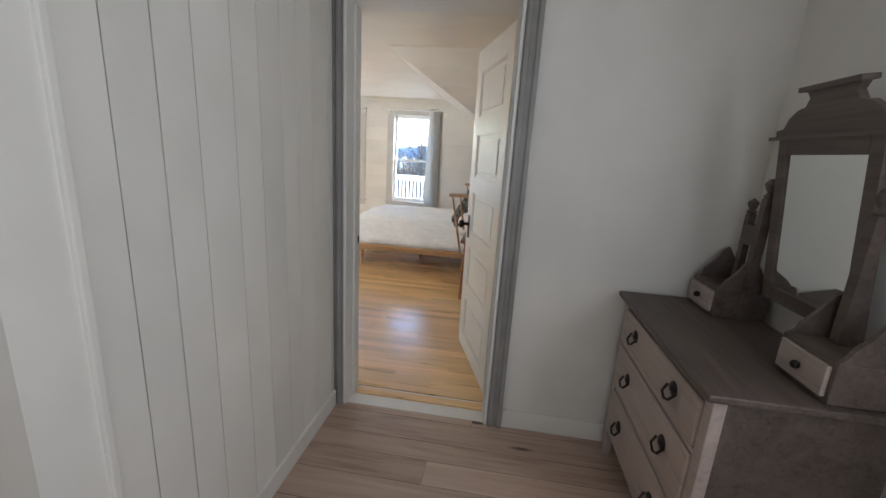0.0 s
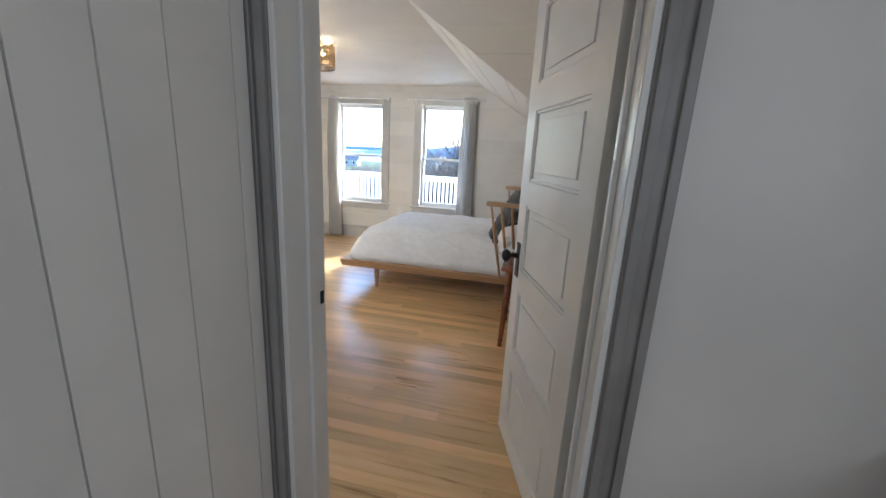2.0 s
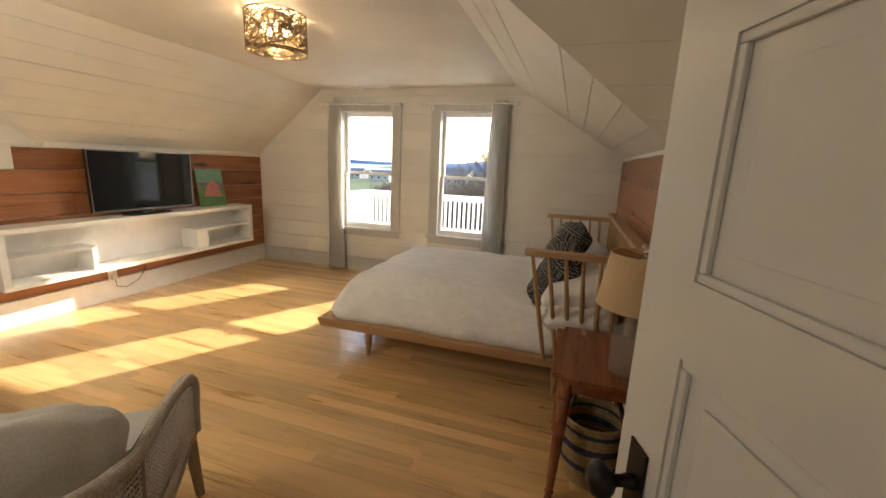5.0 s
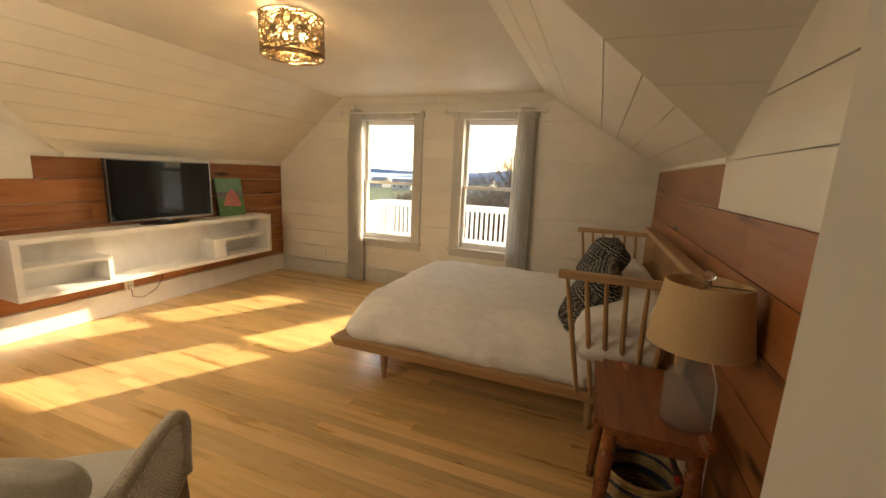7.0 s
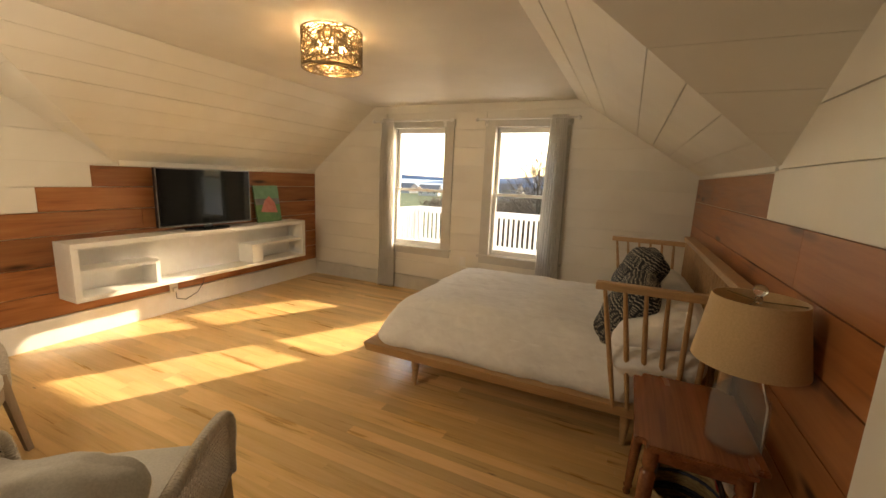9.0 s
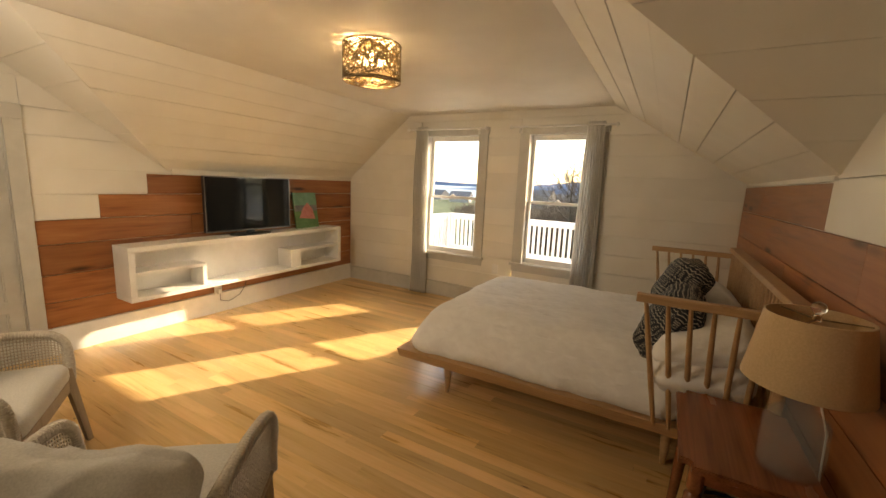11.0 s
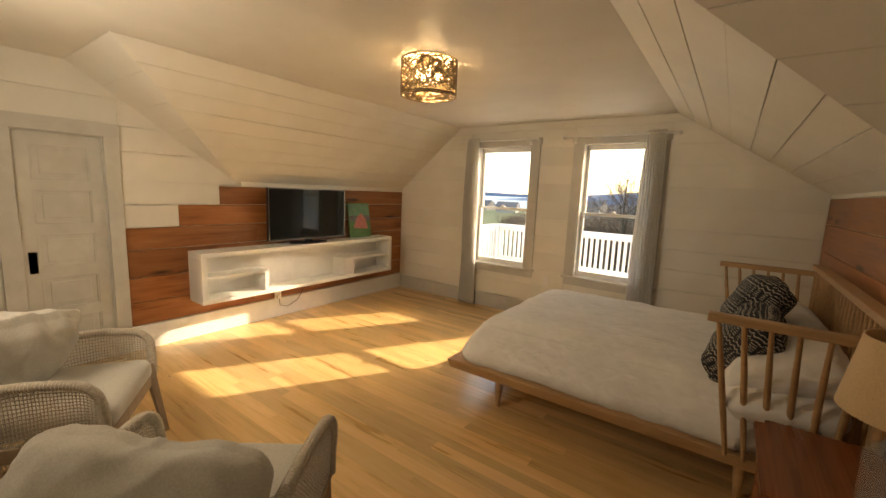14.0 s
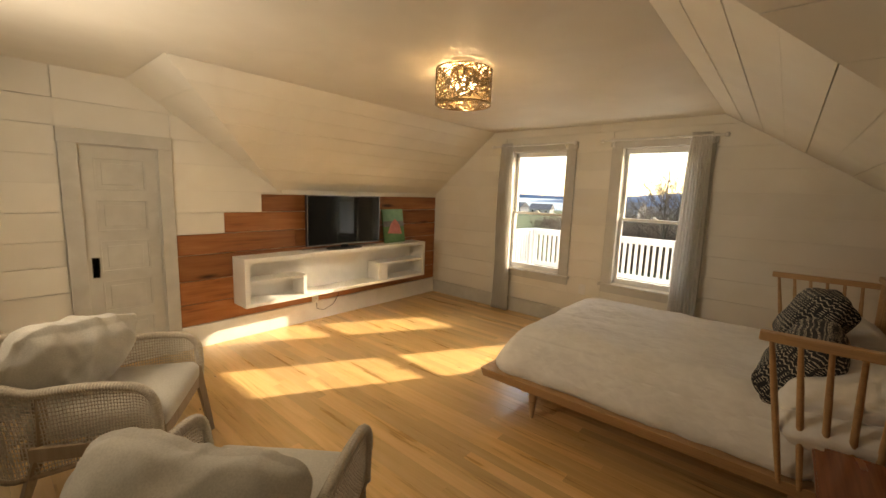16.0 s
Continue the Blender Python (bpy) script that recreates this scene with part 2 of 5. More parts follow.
def tube(bm, pts, radii, sides=8, cap=True, turn=0.0):
    """A tube along points; radii is a number or one for each point."""
    pts = [Vector(p) for p in pts]
    if not isinstance(radii, (list, tuple)):
        radii = [radii] * len(pts)
    rings, side = [], None
    for i, p in enumerate(pts):
        d = (pts[min(i + 1, len(pts) - 1)] - pts[max(i - 1, 0)]).normalized()
        if side is None:
            side = d.orthogonal().normalized()
        side = (side - d * side.dot(d)).normalized()
        up = d.cross(side)
        rings.append([bm.verts.new(p + (side * math.cos(turn + 2 * math.pi * j / sides) + up * math.sin(turn + 2 * math.pi * j / sides)) * radii[i]) for j in range(sides)])
    for a, b in zip(rings, rings[1:]):
        for j in range(sides):
            bm.faces.new((a[j], a[(j + 1) % sides], b[(j + 1) % sides], b[j]))
    if cap:
        bm.faces.new(rings[0][::-1]); bm.faces.new(rings[-1])


def lathe(bm, profile, centre=(0, 0, 0), sides=32, m=None):
    """A turned body from (radius, height) pairs."""
    rings = []
    for r, z in profile:
        ring = [bm.verts.new(Vector((centre[0] + r * math.cos(2 * math.pi * j / sides), centre[1] + r * math.sin(2 * math.pi * j / sides), centre[2] + z))) for j in range(sides)]
        if m is not None:
            for v in ring:
                v.co = m @ v.co
        rings.append(ring)
    for a, b in zip(rings, rings[1:]):
        for j in range(sides):
            bm.faces.new((a[j], a[(j + 1) % sides], b[(j + 1) % sides], b[j]))
    if profile[0] == profile[-1]:
        return
    if profile[0][0] > 1e-6:
        bm.faces.new(rings[0][::-1])
    if profile[-1][0] > 1e-6:
        bm.faces.new(rings[-1])


def ball(bm, c, r, seg=16):
    bmesh.ops.create_uvsphere(bm, u_segments=seg, v_segments=seg // 2, radius=r, matrix=Matrix.Translation(c))


def soft_box(w, d, h, r, n=24, wrinkle=0.0, freq=5.0, puff=0.0, seed=0.0):
    """A rounded body of cloth: corners of radius r, swollen middle, creases."""
    bm = bmesh.new()
    bmesh.ops.create_cube(bm, size=2.0)
    bmesh.ops.subdivide_edges(bm, edges=bm.edges[:], cuts=n, use_grid_fill=True)
    half = Vector((w / 2, d / 2, h / 2))
    for v in bm.verts:
        q = Vector((v.co.x * half.x, v.co.y * half.y, v.co.z * half.z))
        c = Vector([max(-(half[i] - min(r, half[i])), min(half[i] - min(r, half[i]), q[i])) for i in range(3)])
        off = q - c
        rr = Vector([min(r, half[i]) for i in range(3)])
        if off.length > 1e-9:
            u = Vector([off[i] / rr[i] for i in range(3)])
            m = max(abs(u.x), abs(u.y), abs(u.z))
            u = u.normalized() * m
            q = c + Vector([u[i] * rr[i] for i in range(3)])
        edge = max(abs(v.co.x), abs(v.co.y))
        q.z *= 1 + puff * (1 - edge ** 2) - (puff * 0.7 * edge ** 6)
        if wrinkle:
            p = Vector((q.x * freq + seed, q.y * freq, q.z * freq))
            s = noise.noise(p) + 0.5 * noise.noise(p * 2.3) + 0.6 * (1 - abs(noise.noise(p * 1.4 + Vector((9, 3, 1)))) * 2)
            q += (q - c * 0.6).normalized() * s * wrinkle
        v.co = q
    return bm


def mesh_of(name, bm, material, smooth=None):
    bmesh.ops.recalc_face_normals(bm, faces=bm.faces[:])
    me = bpy.data.meshes.new(name)
    bm.to_mesh(me); bm.free()
    me.materials.append(material)
    if smooth is not None:
        me.shade_smooth()
        if smooth < 179:
            me.set_sharp_from_angle(angle=radians(smooth))
    return me


def part(name, bm, material, parent, label="", smooth=None):
    ob = new(name, mesh_of(name, bm, material, smooth))
    if parent is not None:
        ob.parent = parent
    if label:
        ob["label"] = label
    return ob


def thing(name, label, category, at=(0, 0, 0), rz=0.0, group="", kind=""):
    ob = new(name)
    ob.matrix_basis = pose(*at, 0, 0, rz)
    ob.empty_display_size = 0.1
    return tagged(ob, label, category, group, kind)


def setting(name, bm, material, label, category, smooth=None):
    return tagged(part(name, bm, material, None, smooth=smooth), label, category, "", "structure")


UNIT = {}


def piece(name, parent, material, x0, x1, y0, y1, z0, z1):
    """One straight board, all boards of a material on one mesh."""
    if material.name not in UNIT:
        UNIT[material.name] = mesh_of("board_" + material.name, cube(-0.5, 0.5, -0.5, 0.5, -0.5, 0.5), material)
    ob = new(name, UNIT[material.name])
    ob.matrix_basis = Matrix.LocRotScale(((x0 + x1) / 2, (y0 + y1) / 2, (z0 + z1) / 2), None, (x1 - x0, y1 - y0, z1 - z0))
    ob.parent = parent
    return ob


def holed(axis, a0, a1, u0, u1, z0, z1, holes):
    """A wall of real thickness with openings; axis 0: it runs along x, between y = a0 and a1."""
    us = sorted({u0, u1, *[q for h in holes for q in h[:2] if u0 < q < u1]})
    zs = sorted({z0, z1, *[q for h in holes for q in h[2:] if z0 < q < z1]})
    bm = bmesh.new()
    for a, b in zip(us, us[1:]):
        for c, d in zip(zs, zs[1:]):
            if any(h[0] <= (a + b) / 2 <= h[1] and h[2] <= (c + d) / 2 <= h[3] for h in holes):
                continue
            if axis == 0:
                box(bm, a, b, a0, a1, c, d)
            else:
                box(bm, a0, a1, a, b, c, d)
    bmesh.ops.remove_doubles(bm, verts=bm.verts[:], dist=1e-5)
    return bm


# ---------------------------------------------------------------- large structure
W1 = (-3.10, -2.40, 0.55, 1.945)      # window openings in the gable
W2 = (-1.84, -1.15, 0.55, 1.945)
DOOR = (-0.775, 0.015, 0.0, 2.03)    # opening from the hall
CLOSET = (3.38, 3.85, 0.0, 1.685)    # closet door in the left wall
TOP = 2.46
SW = (-3.05, -2.35, 1.30, 2.00)      # assumed, unseen window in the wall behind the walker

wall_north = setting("wall_north", holed(0, G + 0.015, G + 0.17, L - 0.2, R + 0.2, -0.1, TOP, [W1, W2]), CREAM, "cream painted gable wall with two window openings", "wall")
wall_west = setting("wall_west", holed(1, L - 0.16, L - 0.015, H, G + 0.015, -0.1, TOP, [CLOSET]), CREAM, "cream knee wall with closet opening", "wall")
wall_east = setting("wall_east", cube(R + 0.015, R + 0.16, D, G + 0.015, -0.1, TOP), CREAM, "cream wall behind the bed", "wall")
wall_south = setting("wall_south", holed(0, H + 0.0, D, L - 0.015, HR + 0.15, -0.1, TOP, [DOOR, SW]), HALLP, "painted wall with doorway between hall and bedroom", "wall")
part("closet_backing", cube(L - 0.62, L - 0.60, 3.2, 4.05, -0.1, 1.9), CREAM, wall_west)

floor = setting("floor", cube(L - 0.15, HR + 0.2, D - 0.1, G + 0.16, -0.12, -0.022), OLDWOOD, "honey coloured maple plank floor", "floor")
hall_floor = setting("hall_floor", cube(-2.3, HR + 0.2, -1.3, D - 0.1, -0.12, -0.022), OLDWOOD, "worn wide board hall floor", "floor")

# ceilings: flat part, two boarded slopes, two valley faces
bm = bmesh.new()
box(bm, L - 0.2, R + 0.2, D, G + 0.17, TOP, TOP + 0.08)
prism(bm, [(XL, D, C), (XR, D, C), (XR, G, C), (XL, G, C)], (0, 0, 0.02))
prism(bm, [(L - 0.01, D, C), (XL, D, C), (XL, YL, C), (L - 0.01, YL, C)], (0, 0, 0.02))
prism(bm, [(XR, D, C), (R + 0.01, D, C), (R + 0.01, YR, C), (XR, YR, C)], (0, 0, 0.02))
setting("ceiling", bm, CEIL, "smooth cream painted ceiling, softly glossy", "ceiling")


def slope(name, xa, xb, zb, ya, yb, count):
    """Boards along y on a sloped ceiling; each starts at the valley line and ends at the gable."""
    bm = bmesh.new()
    n = Vector((-(zb - C), 0, xb - xa)).normalized()
    n = n if n.z > 0 else -n
    for i in range(count):
        f0, f1 = i / count, (i + 1) / count
        g = 0.002 / (Vector((xb - xa, 0, zb - C)).length)
        f0, f1 = f0 + g, f1 - g
        at = lambda f, y: (xa + (xb - xa) * f, y, C + (zb - C) * f)
        y0, y1 = ya + (yb - ya) * f0, ya + (yb - ya) * f1
        d = n * (0.0015 * ((i * 7) % 3))
        cuts = [0.0, 1.0]
        for c0, c1 in zip(cuts, cuts[1:]):
            p = [at(f0, y0 + (G - y0) * c0), at(f1, y1 + (G - y1) * c0), at(f1, y1 + (G - y1) * c1 - 0.0015 * (c1 < 1)), at(f0, y0 + (G - y0) * c1 - 0.0015 * (c1 < 1))]
            prism(bm, [Vector(q) + d for q in p], n * 0.018)
    prism(bm, [Vector((xa, ya, C)) + n * 0.02, Vector((xb, yb, zb)) + n * 0.02, Vector((xb, G, zb)) + n * 0.02, Vector((xa, G, C)) + n * 0.02], n * 0.02)
    return setting(name, bm, CREAM, "cream painted sloping board ceiling", "ceiling")


slope("ceiling_slope_west", XL, L - 0.012, ZL, YL, TL, 8)
slope("ceiling_slope_east", XR, R + 0.012, ZR, YR, TR, 8)


def valley(name, xa, xb, zb, ya, yb, count):
    """The cross gable's own slope, boarded along x, a triangle from the ceiling down to the wall."""
    bm = bmesh.new()
    n = Vector((0, C - zb, yb - ya)).normalized()
    a, w, tip = Vector((xa, ya, C)), Vector((xb, ya, C)), Vector((xb, yb, zb))
    g = 0.0015 / (tip - w).length
    for i in range(count):
        f0, f1 = i / count + g, (i + 1) / count - g
        p = [w.lerp(tip, f0), a.lerp(tip, f0), a.lerp(tip, f1), w.lerp(tip, f1)]
        if i == count - 1:
            p = [p[0], p[1], tip]
        prism(bm, [q + n * (0.001 * (i % 2)) for q in p], n * 0.015)
    prism(bm, [a + n * 0.017, w + n * 0.017, tip + n * 0.017], n * 0.02)
    return setting(name, bm, CREAM, "cream boarded dormer ceiling slope", "ceiling")


valley("ceiling_valley_west", XL, L - 0.012, ZL, YL, TL, 6)
valley("ceiling_valley_east", XR, R + 0.012, ZR, YR, TR, 6)

# hall and landing
setting("hall_ceiling", cube(-2.3, HR + 0.2, -1.3, H, 2.34, 2.46), HALLP, "plain painted hall ceiling", "ceiling")
wall_hall_west = setting("wall_hall_west", cube(HL - 0.14, HL - 0.012, 1.27, H, -0.1, 2.34), HALLP, "painted vertical board hall wall", "wall")
setting("wall_landing_north", cube(-2.3, HL - 0.0, 1.14, 1.268, -0.1, 2.34), HALLP, "painted wall end beside the landing", "wall")
setting("wall_landing_west", cube(-2.3, -2.16, -1.3, 1.14, -0.1, 2.34), HALLP, "plain landing wall", "wall")
BW = (-0.60, 0.40, 0.95, 2.05)
setting("wall_hall_back", holed(0, -1.3, -1.16, -2.16, HR, -0.1, 2.34, [BW]), HALLP, "plain wall with an assumed window at the back of the hall", "wall")
HW = (0.15, 1.20, 0.90, 2.10)
setting("wall_hall_east", holed(1, HR, HR + 0.15, -1.3, H, -0.1, 2.34, [HW]), HALLP, "painted hall wall with an assumed window opening", "wall")

# ---------------------------------------------------------------- trim, windows, doors


def strip(name, x0, x1, y0, y1, z0, z1, material, label, category="trim", r=0.004):
    return setting(name, cube(x0, x1, y0, y1, z0, z1, r), material, label, category)


def window(name, w, side, label):
    """A double-hung window in the gable: casing, sill, two sashes with bars, panes, lock."""
    x0, x1, z0, z1 = w
    root = thing(name, label, "window", ((x0 + x1) / 2, G, z0), kind="structure")
    o = Vector((-(x0 + x1) / 2, -G, -z0))
    def p(nm, bm, m, parent=root, lab="", smooth=None):
        bmesh.ops.translate(bm, vec=o, verts=bm.verts[:])
        return part(nm, bm, m, parent, lab, smooth)
    cw = 0.095
    p("side_casing", cube(x0 - cw, x0, G - 0.022, G + 0.012, z0 - 0.02, z1, 0.004), TRIM)
    p("side_casing", cube(x1, x1 + cw, G - 0.022, G + 0.012, z0 - 0.02, z1, 0.004), TRIM)
    p("head_casing", cube(x0 - cw - 0.012, x1 + cw + 0.012, G - 0.026, G + 0.012, z1, z1 + 0.075, 0.004), TRIM)
    p("window_sill", cube(x0 - cw - 0.02, x1 + cw + 0.02, G - 0.05, G + 0.13, z0 - 0.03, z0 - 0.002, 0.006), TRIM)
    p("apron", cube(x0 - cw, x1 + cw, G - 0.018, G + 0.012, z0 - 0.10, z0 - 0.03, 0.003), TRIM)
    bm = bmesh.new()
    for a, b in ((x0, x0 + 0.014), (x1 - 0.014, x1)):
        box(bm, a, b, G - 0.02, G + 0.16, z0, z1)
    box(bm, x0 + 0.014, x1 - 0.014, G - 0.02, G + 0.16, z1 - 0.014, z1)
    p("jamb", bm, TRIM)
    zm = 1.215
    for nm, a, b, y in (("upper_sash", zm - 0.012, z1 - 0.014, G + 0.085), ("lower_sash", z0, zm + 0.02, G + 0.045)):
        sx0, sx1, t = x0 + 0.014, x1 - 0.014, 0.034
        bm = bmesh.new()
        low = 0.055 if nm == "lower_sash" else 0.030
        box(bm, sx0, sx0 + t, y, y + 0.035, a, b); box(bm, sx1 - t, sx1, y, y + 0.035, a, b)
        box(bm, sx0 + t, sx1 - t, y, y + 0.035, a, a + low); box(bm, sx0 + t, sx1 - t, y, y + 0.035, b - (0.05 if nm == "upper_sash" else 0.028), b)
        sash = p(nm, bevelled(bm, 0.002, 1), WHITE)
        pane = p("pane", cube(sx0 + t - 0.004, sx1 - t + 0.004, y + 0.016, y + 0.020, a + low - 0.004, b - 0.026), PANE, sash)
        pane.visible_shadow = False
    bm = bmesh.new()
    xm = (x0 + x1) / 2
    box(bm, xm - 0.03, xm + 0.03, G + 0.03, G + 0.06, zm + 0.02, zm + 0.03)
    lathe(bm, [(0.016, 0), (0.016, 0.012), (0.006, 0.018)], (xm, G + 0.045, zm + 0.03), 12)
    p("sash_lock", bm, WHITE, root, "small painted sash lock")
    return root


window("window_1", W1, -1, "double-hung window with grey painted casing and curtain")
window("window_2", W2, 1, "double-hung window with grey painted casing beside bed")


def curtain_set(xa, xb, ca, cb, label):
    """Rod on brackets with finials, and one gathered panel pushed to a side."""
    rod = thing("curtain_rod", "white curtain rod on brackets above window", "curtain rod", ((xa + xb) / 2, G - 0.075, 2.0))
    ox, oy, oz = (xa + xb) / 2, G - 0.075, 2.0
    bm = bmesh.new(); tube(bm, [(xa - ox, 0, 0), (xb - ox, 0, 0)], 0.011, 10)
    part("rod", bm, WHITE, rod, smooth=60)
    for x in (xa, xb):
        bm = bmesh.new(); ball(bm, (x - ox, 0, 0), 0.021, 12)
        part("finial", bm, WHITE, rod, smooth=180)
    for x in (xa + 0.10, xb - 0.10):
        bm = bmesh.new()
        tube(bm, [(x - ox, 0.07, -0.03), (x - ox, 0.05, -0.03), (x - ox, 0.0, -0.016)], 0.008, 8)
        box(bm, x - ox - 0.012, x - ox + 0.012, 0.042, 0.051, -0.06, 0.02)
        part("bracket", bm, WHITE, rod)
    cur = thing("curtain", label, "curtain", ((ca + cb) / 2, oy, 0.0))
    bm = bmesh.new()
    rows, cols, folds = 40, 120, 9
    grid = []
    for side in (0.0, 0.004):
        g = []
        for i in range(rows + 1):
            v = i / rows
            z = 0.012 + v * 2.02
            spread = 1.0 - 0.22 * v ** 3 + 0.10 * (1 - v)
            amp = 0.030 * (1 - 0.55 * v ** 6)
            line = []
            for j in range(cols + 1):
                u = j / cols
                ph = 2 * math.pi * folds * u + 0.6 * noise.noise((u * 4, v * 1.5, xa))
                x = ((u - 0.5) * spread) * (cb - ca) + 0.006 * math.sin(ph * 2) + 0.015 * noise.noise((v * 2.2, u * 2, xa * 3))
                y = amp * math.sin(ph) + 0.010 * noise.noise((u * 9, v * 5, xb)) + side
                if 0.955 < v < 0.985:
                    y *= 0.75
                line.append(bm.verts.new((x, y, z)))
            g.append(line)
        grid.append(g)
    for k, g in enumerate(grid):
        for i in range(rows):
            for j in range(cols):
                q = (g[i][j], g[i][j + 1], g[i + 1][j + 1], g[i + 1][j])
                bm.faces.new(q if k == 0 else q[::-1])
    a, b = grid
    for i in range(rows):
        for j in (0, cols):
            bm.faces.new((a[i][j], b[i][j], b[i + 1][j], a[i + 1][j]))
    for j in range(cols):
        for i in (0, rows):
            bm.faces.new((a[i][j], a[i][j + 1], b[i][j + 1], b[i][j]))
    part("panel", bm, CURT, cur, smooth=180)


curtain_set(-3.33, -2.31, -3.24, -3.03, "sheer white pleated curtain hanging beside window")
curtain_set(-2.02, -0.98, -1.27, -1.06, "sheer white pleated curtain hanging between window and bed")


def panel_door(root, w, h, t, rows, stile, rail, material):
    """A door of stacked horizontal panels; local x from the hinge, z up, t thick about y = 0."""
    body = bmesh.new()
    box(body, 0, stile, -t / 2, t / 2, 0, h); box(body, w - stile, w, -t / 2, t / 2, 0, h)
    step = (h - rail[0] - rail[1] - rail[2] * (rows - 1)) / rows
    z = rail[0]
    box(body, stile, w - stile, -t / 2, t / 2, 0, rail[0])
    spans = []
    for i in range(rows):
        spans.append((z, z + step))
        top = rail[1] if i == rows - 1 else rail[2]
        box(body, stile, w - stile, -t / 2, t / 2, z + step, z + step + top)
        z += step + top
    frame_ob = part("door_frame", body, material, root)
    for a, b in spans:
        bm = bmesh.new()
        for s in (-1, 1):
            # sunk field with a raised bead and a moulded edge
            y0 = s * (t / 2 - 0.011)
            box(bm, stile, w - stile, min(0, y0), max(0, y0), a, b)
            for (px0, px1, pz0, pz1) in ((stile, w - stile, a, a + 0.012), (stile, w - stile, b - 0.012, b), (stile, stile + 0.012, a + 0.012, b - 0.012), (w - stile - 0.012, w - stile, a + 0.012, b - 0.012)):
                ya, yb = y0, s * (t / 2 - 0.003)
                box(bm, px0, px1, min(ya, yb), max(ya, yb), pz0, pz1)
            ya, yb = y0, y0 + s * 0.005
            box(bm, stile + 0.045, w - stile - 0.045, min(ya, yb), max(ya, yb), a + 0.04, b - 0.04)
        part("panel", bevelled(bm, 0.0025, 2), material, root)
    return frame_ob


def knob_set(parent, x, z, t, both=True):
    for s in ((-1, 1) if both else (1,)):
        bm = bmesh.new()
        box(bm, x - 0.024, x + 0.024, min(s * t / 2, s * (t / 2 + 0.004)), max(s * t / 2, s * (t / 2 + 0.004)), z - 0.095, z + 0.06)
        plate = part("lock_plate", bevelled(bm, 0.0015, 1), BLACK, parent, "dark iron lock plate")
        bm = bmesh.new()
        turn = Matrix.Translation((x, s * t / 2, z)) @ Matrix.Rotation(radians(-90 * s), 4, "X")
        lathe(bm, [(0.012, 0.0), (0.012, 0.012), (0.009, 0.02), (0.009, 0.032), (0.020, 0.040), (0.028, 0.050), (0.028, 0.060), (0.018, 0.069), (0.0, 0.072)], (0, 0, 0), 20, turn)
        part("door_knob", bm, BLACK, plate, "round dark iron knob", 60)
        bm = bmesh.new(); box(bm, x - 0.004, x + 0.004, min(s * (t / 2 + 0.003), s * (t / 2 + 0.006)), max(s * (t / 2 + 0.003), s * (t / 2 + 0.006)), z - 0.06, z - 0.04)
        part("keyhole", bm, BLACKP, plate)


HINGE, TIP = Vector((0.0, 2.752)), Vector((-0.225, 3.435))
door_1 = thing("door_1", "open white five-panel door with dark iron knob", "door", (HINGE.x, HINGE.y, 0.008), math.degrees(math.atan2(TIP.y - HINGE.y, TIP.x - HINGE.x)), kind="structure")
panel_door(door_1, 0.715, 2.005, 0.036, 5, 0.11, (0.10, 0.13, 0.10), DOORP)
knob_set(door_1, 0.655, 0.90, 0.036)
for z in (0.25, 1.05, 1.75):
    bm = bmesh.new(); tube(bm, [(-0.012, -0.022, z - 0.05), (-0.012, -0.022, z + 0.05)], 0.007, 8); box(bm, -0.085, -0.005, -0.026, -0.022, z - 0.045, z + 0.045)
    part("hinge", bm, DOORP, door_1)

door_2 = thing("door_2", "closed cream five-panel closet door with dark knob", "door", (L - 0.035, CLOSET[0] + 0.006, 0.006), 90, kind="structure")
panel_door(door_2, CLOSET[1] - CLOSET[0] - 0.012, 1.672, 0.035, 5, 0.075, (0.13, 0.08, 0.07), TRIM)
knob_set(door_2, 0.045, 0.80, -0.035, both=False)

# casings of both doors
for (nm, x0, x1, z0, z1) in (("a", DOOR[0] - 0.105, DOOR[0], 0, 2.03), ("b", DOOR[1], DOOR[1] + 0.075, 0, 2.03), ("c", DOOR[0] - 0.115, DOOR[1] + 0.115, 2.03, 2.15)):
    bm = bmesh.new()
    box(bm, max(x0, HL), x1, H - 0.022, H - 0.001, z0, z1)
    if nm == "a":
        box(bm, x1 - 0.028, x1 - 0.006, H - 0.034, H - 0.022, z0, z1); box(bm, x0 + 0.045, x0 + 0.065, H - 0.030, H - 0.022, z0, z1)
    if nm == "b":
        box(bm, x0 + 0.006, x0 + 0.028, H - 0.034, H - 0.022, z0, z1); box(bm, x1 - 0.022, x1 - 0.002, H - 0.034, H - 0.022, z0, z1)
    setting("door_casing", bevelled(bm, 0.003, 2), HTRIM, "grey painted moulded door casing in the hall", "trim")
    if nm != "b":
        bm = cube(x0, x1, D + 0.001, D + 0.02, z0, min(z1, 2.14), 0.003)
        setting("door_casing", bm, TRIM, "pale painted door casing in the bedroom", "trim")
strip("door_casing", DOOR[1], R - 0.004, D + 0.001, D + 0.02, 0, 2.03, TRIM, "pale painted door casing in the bedroom", r=0.003)
bm = bmesh.new()
for x0, x1 in ((DOOR[0], DOOR[0] + 0.016), (DOOR[1] - 0.016, DOOR[1])):
    box(bm, x0, x1, H - 0.02, D + 0.0, 0, 2.03)
box(bm, DOOR[0] + 0.016, DOOR[1] - 0.016, H - 0.02, D + 0.0, 2.014, 2.03)
box(bm, DOOR[0] + 0.016, DOOR[0] + 0.028, H + 0.07, H + 0.10, 0, 2.014)
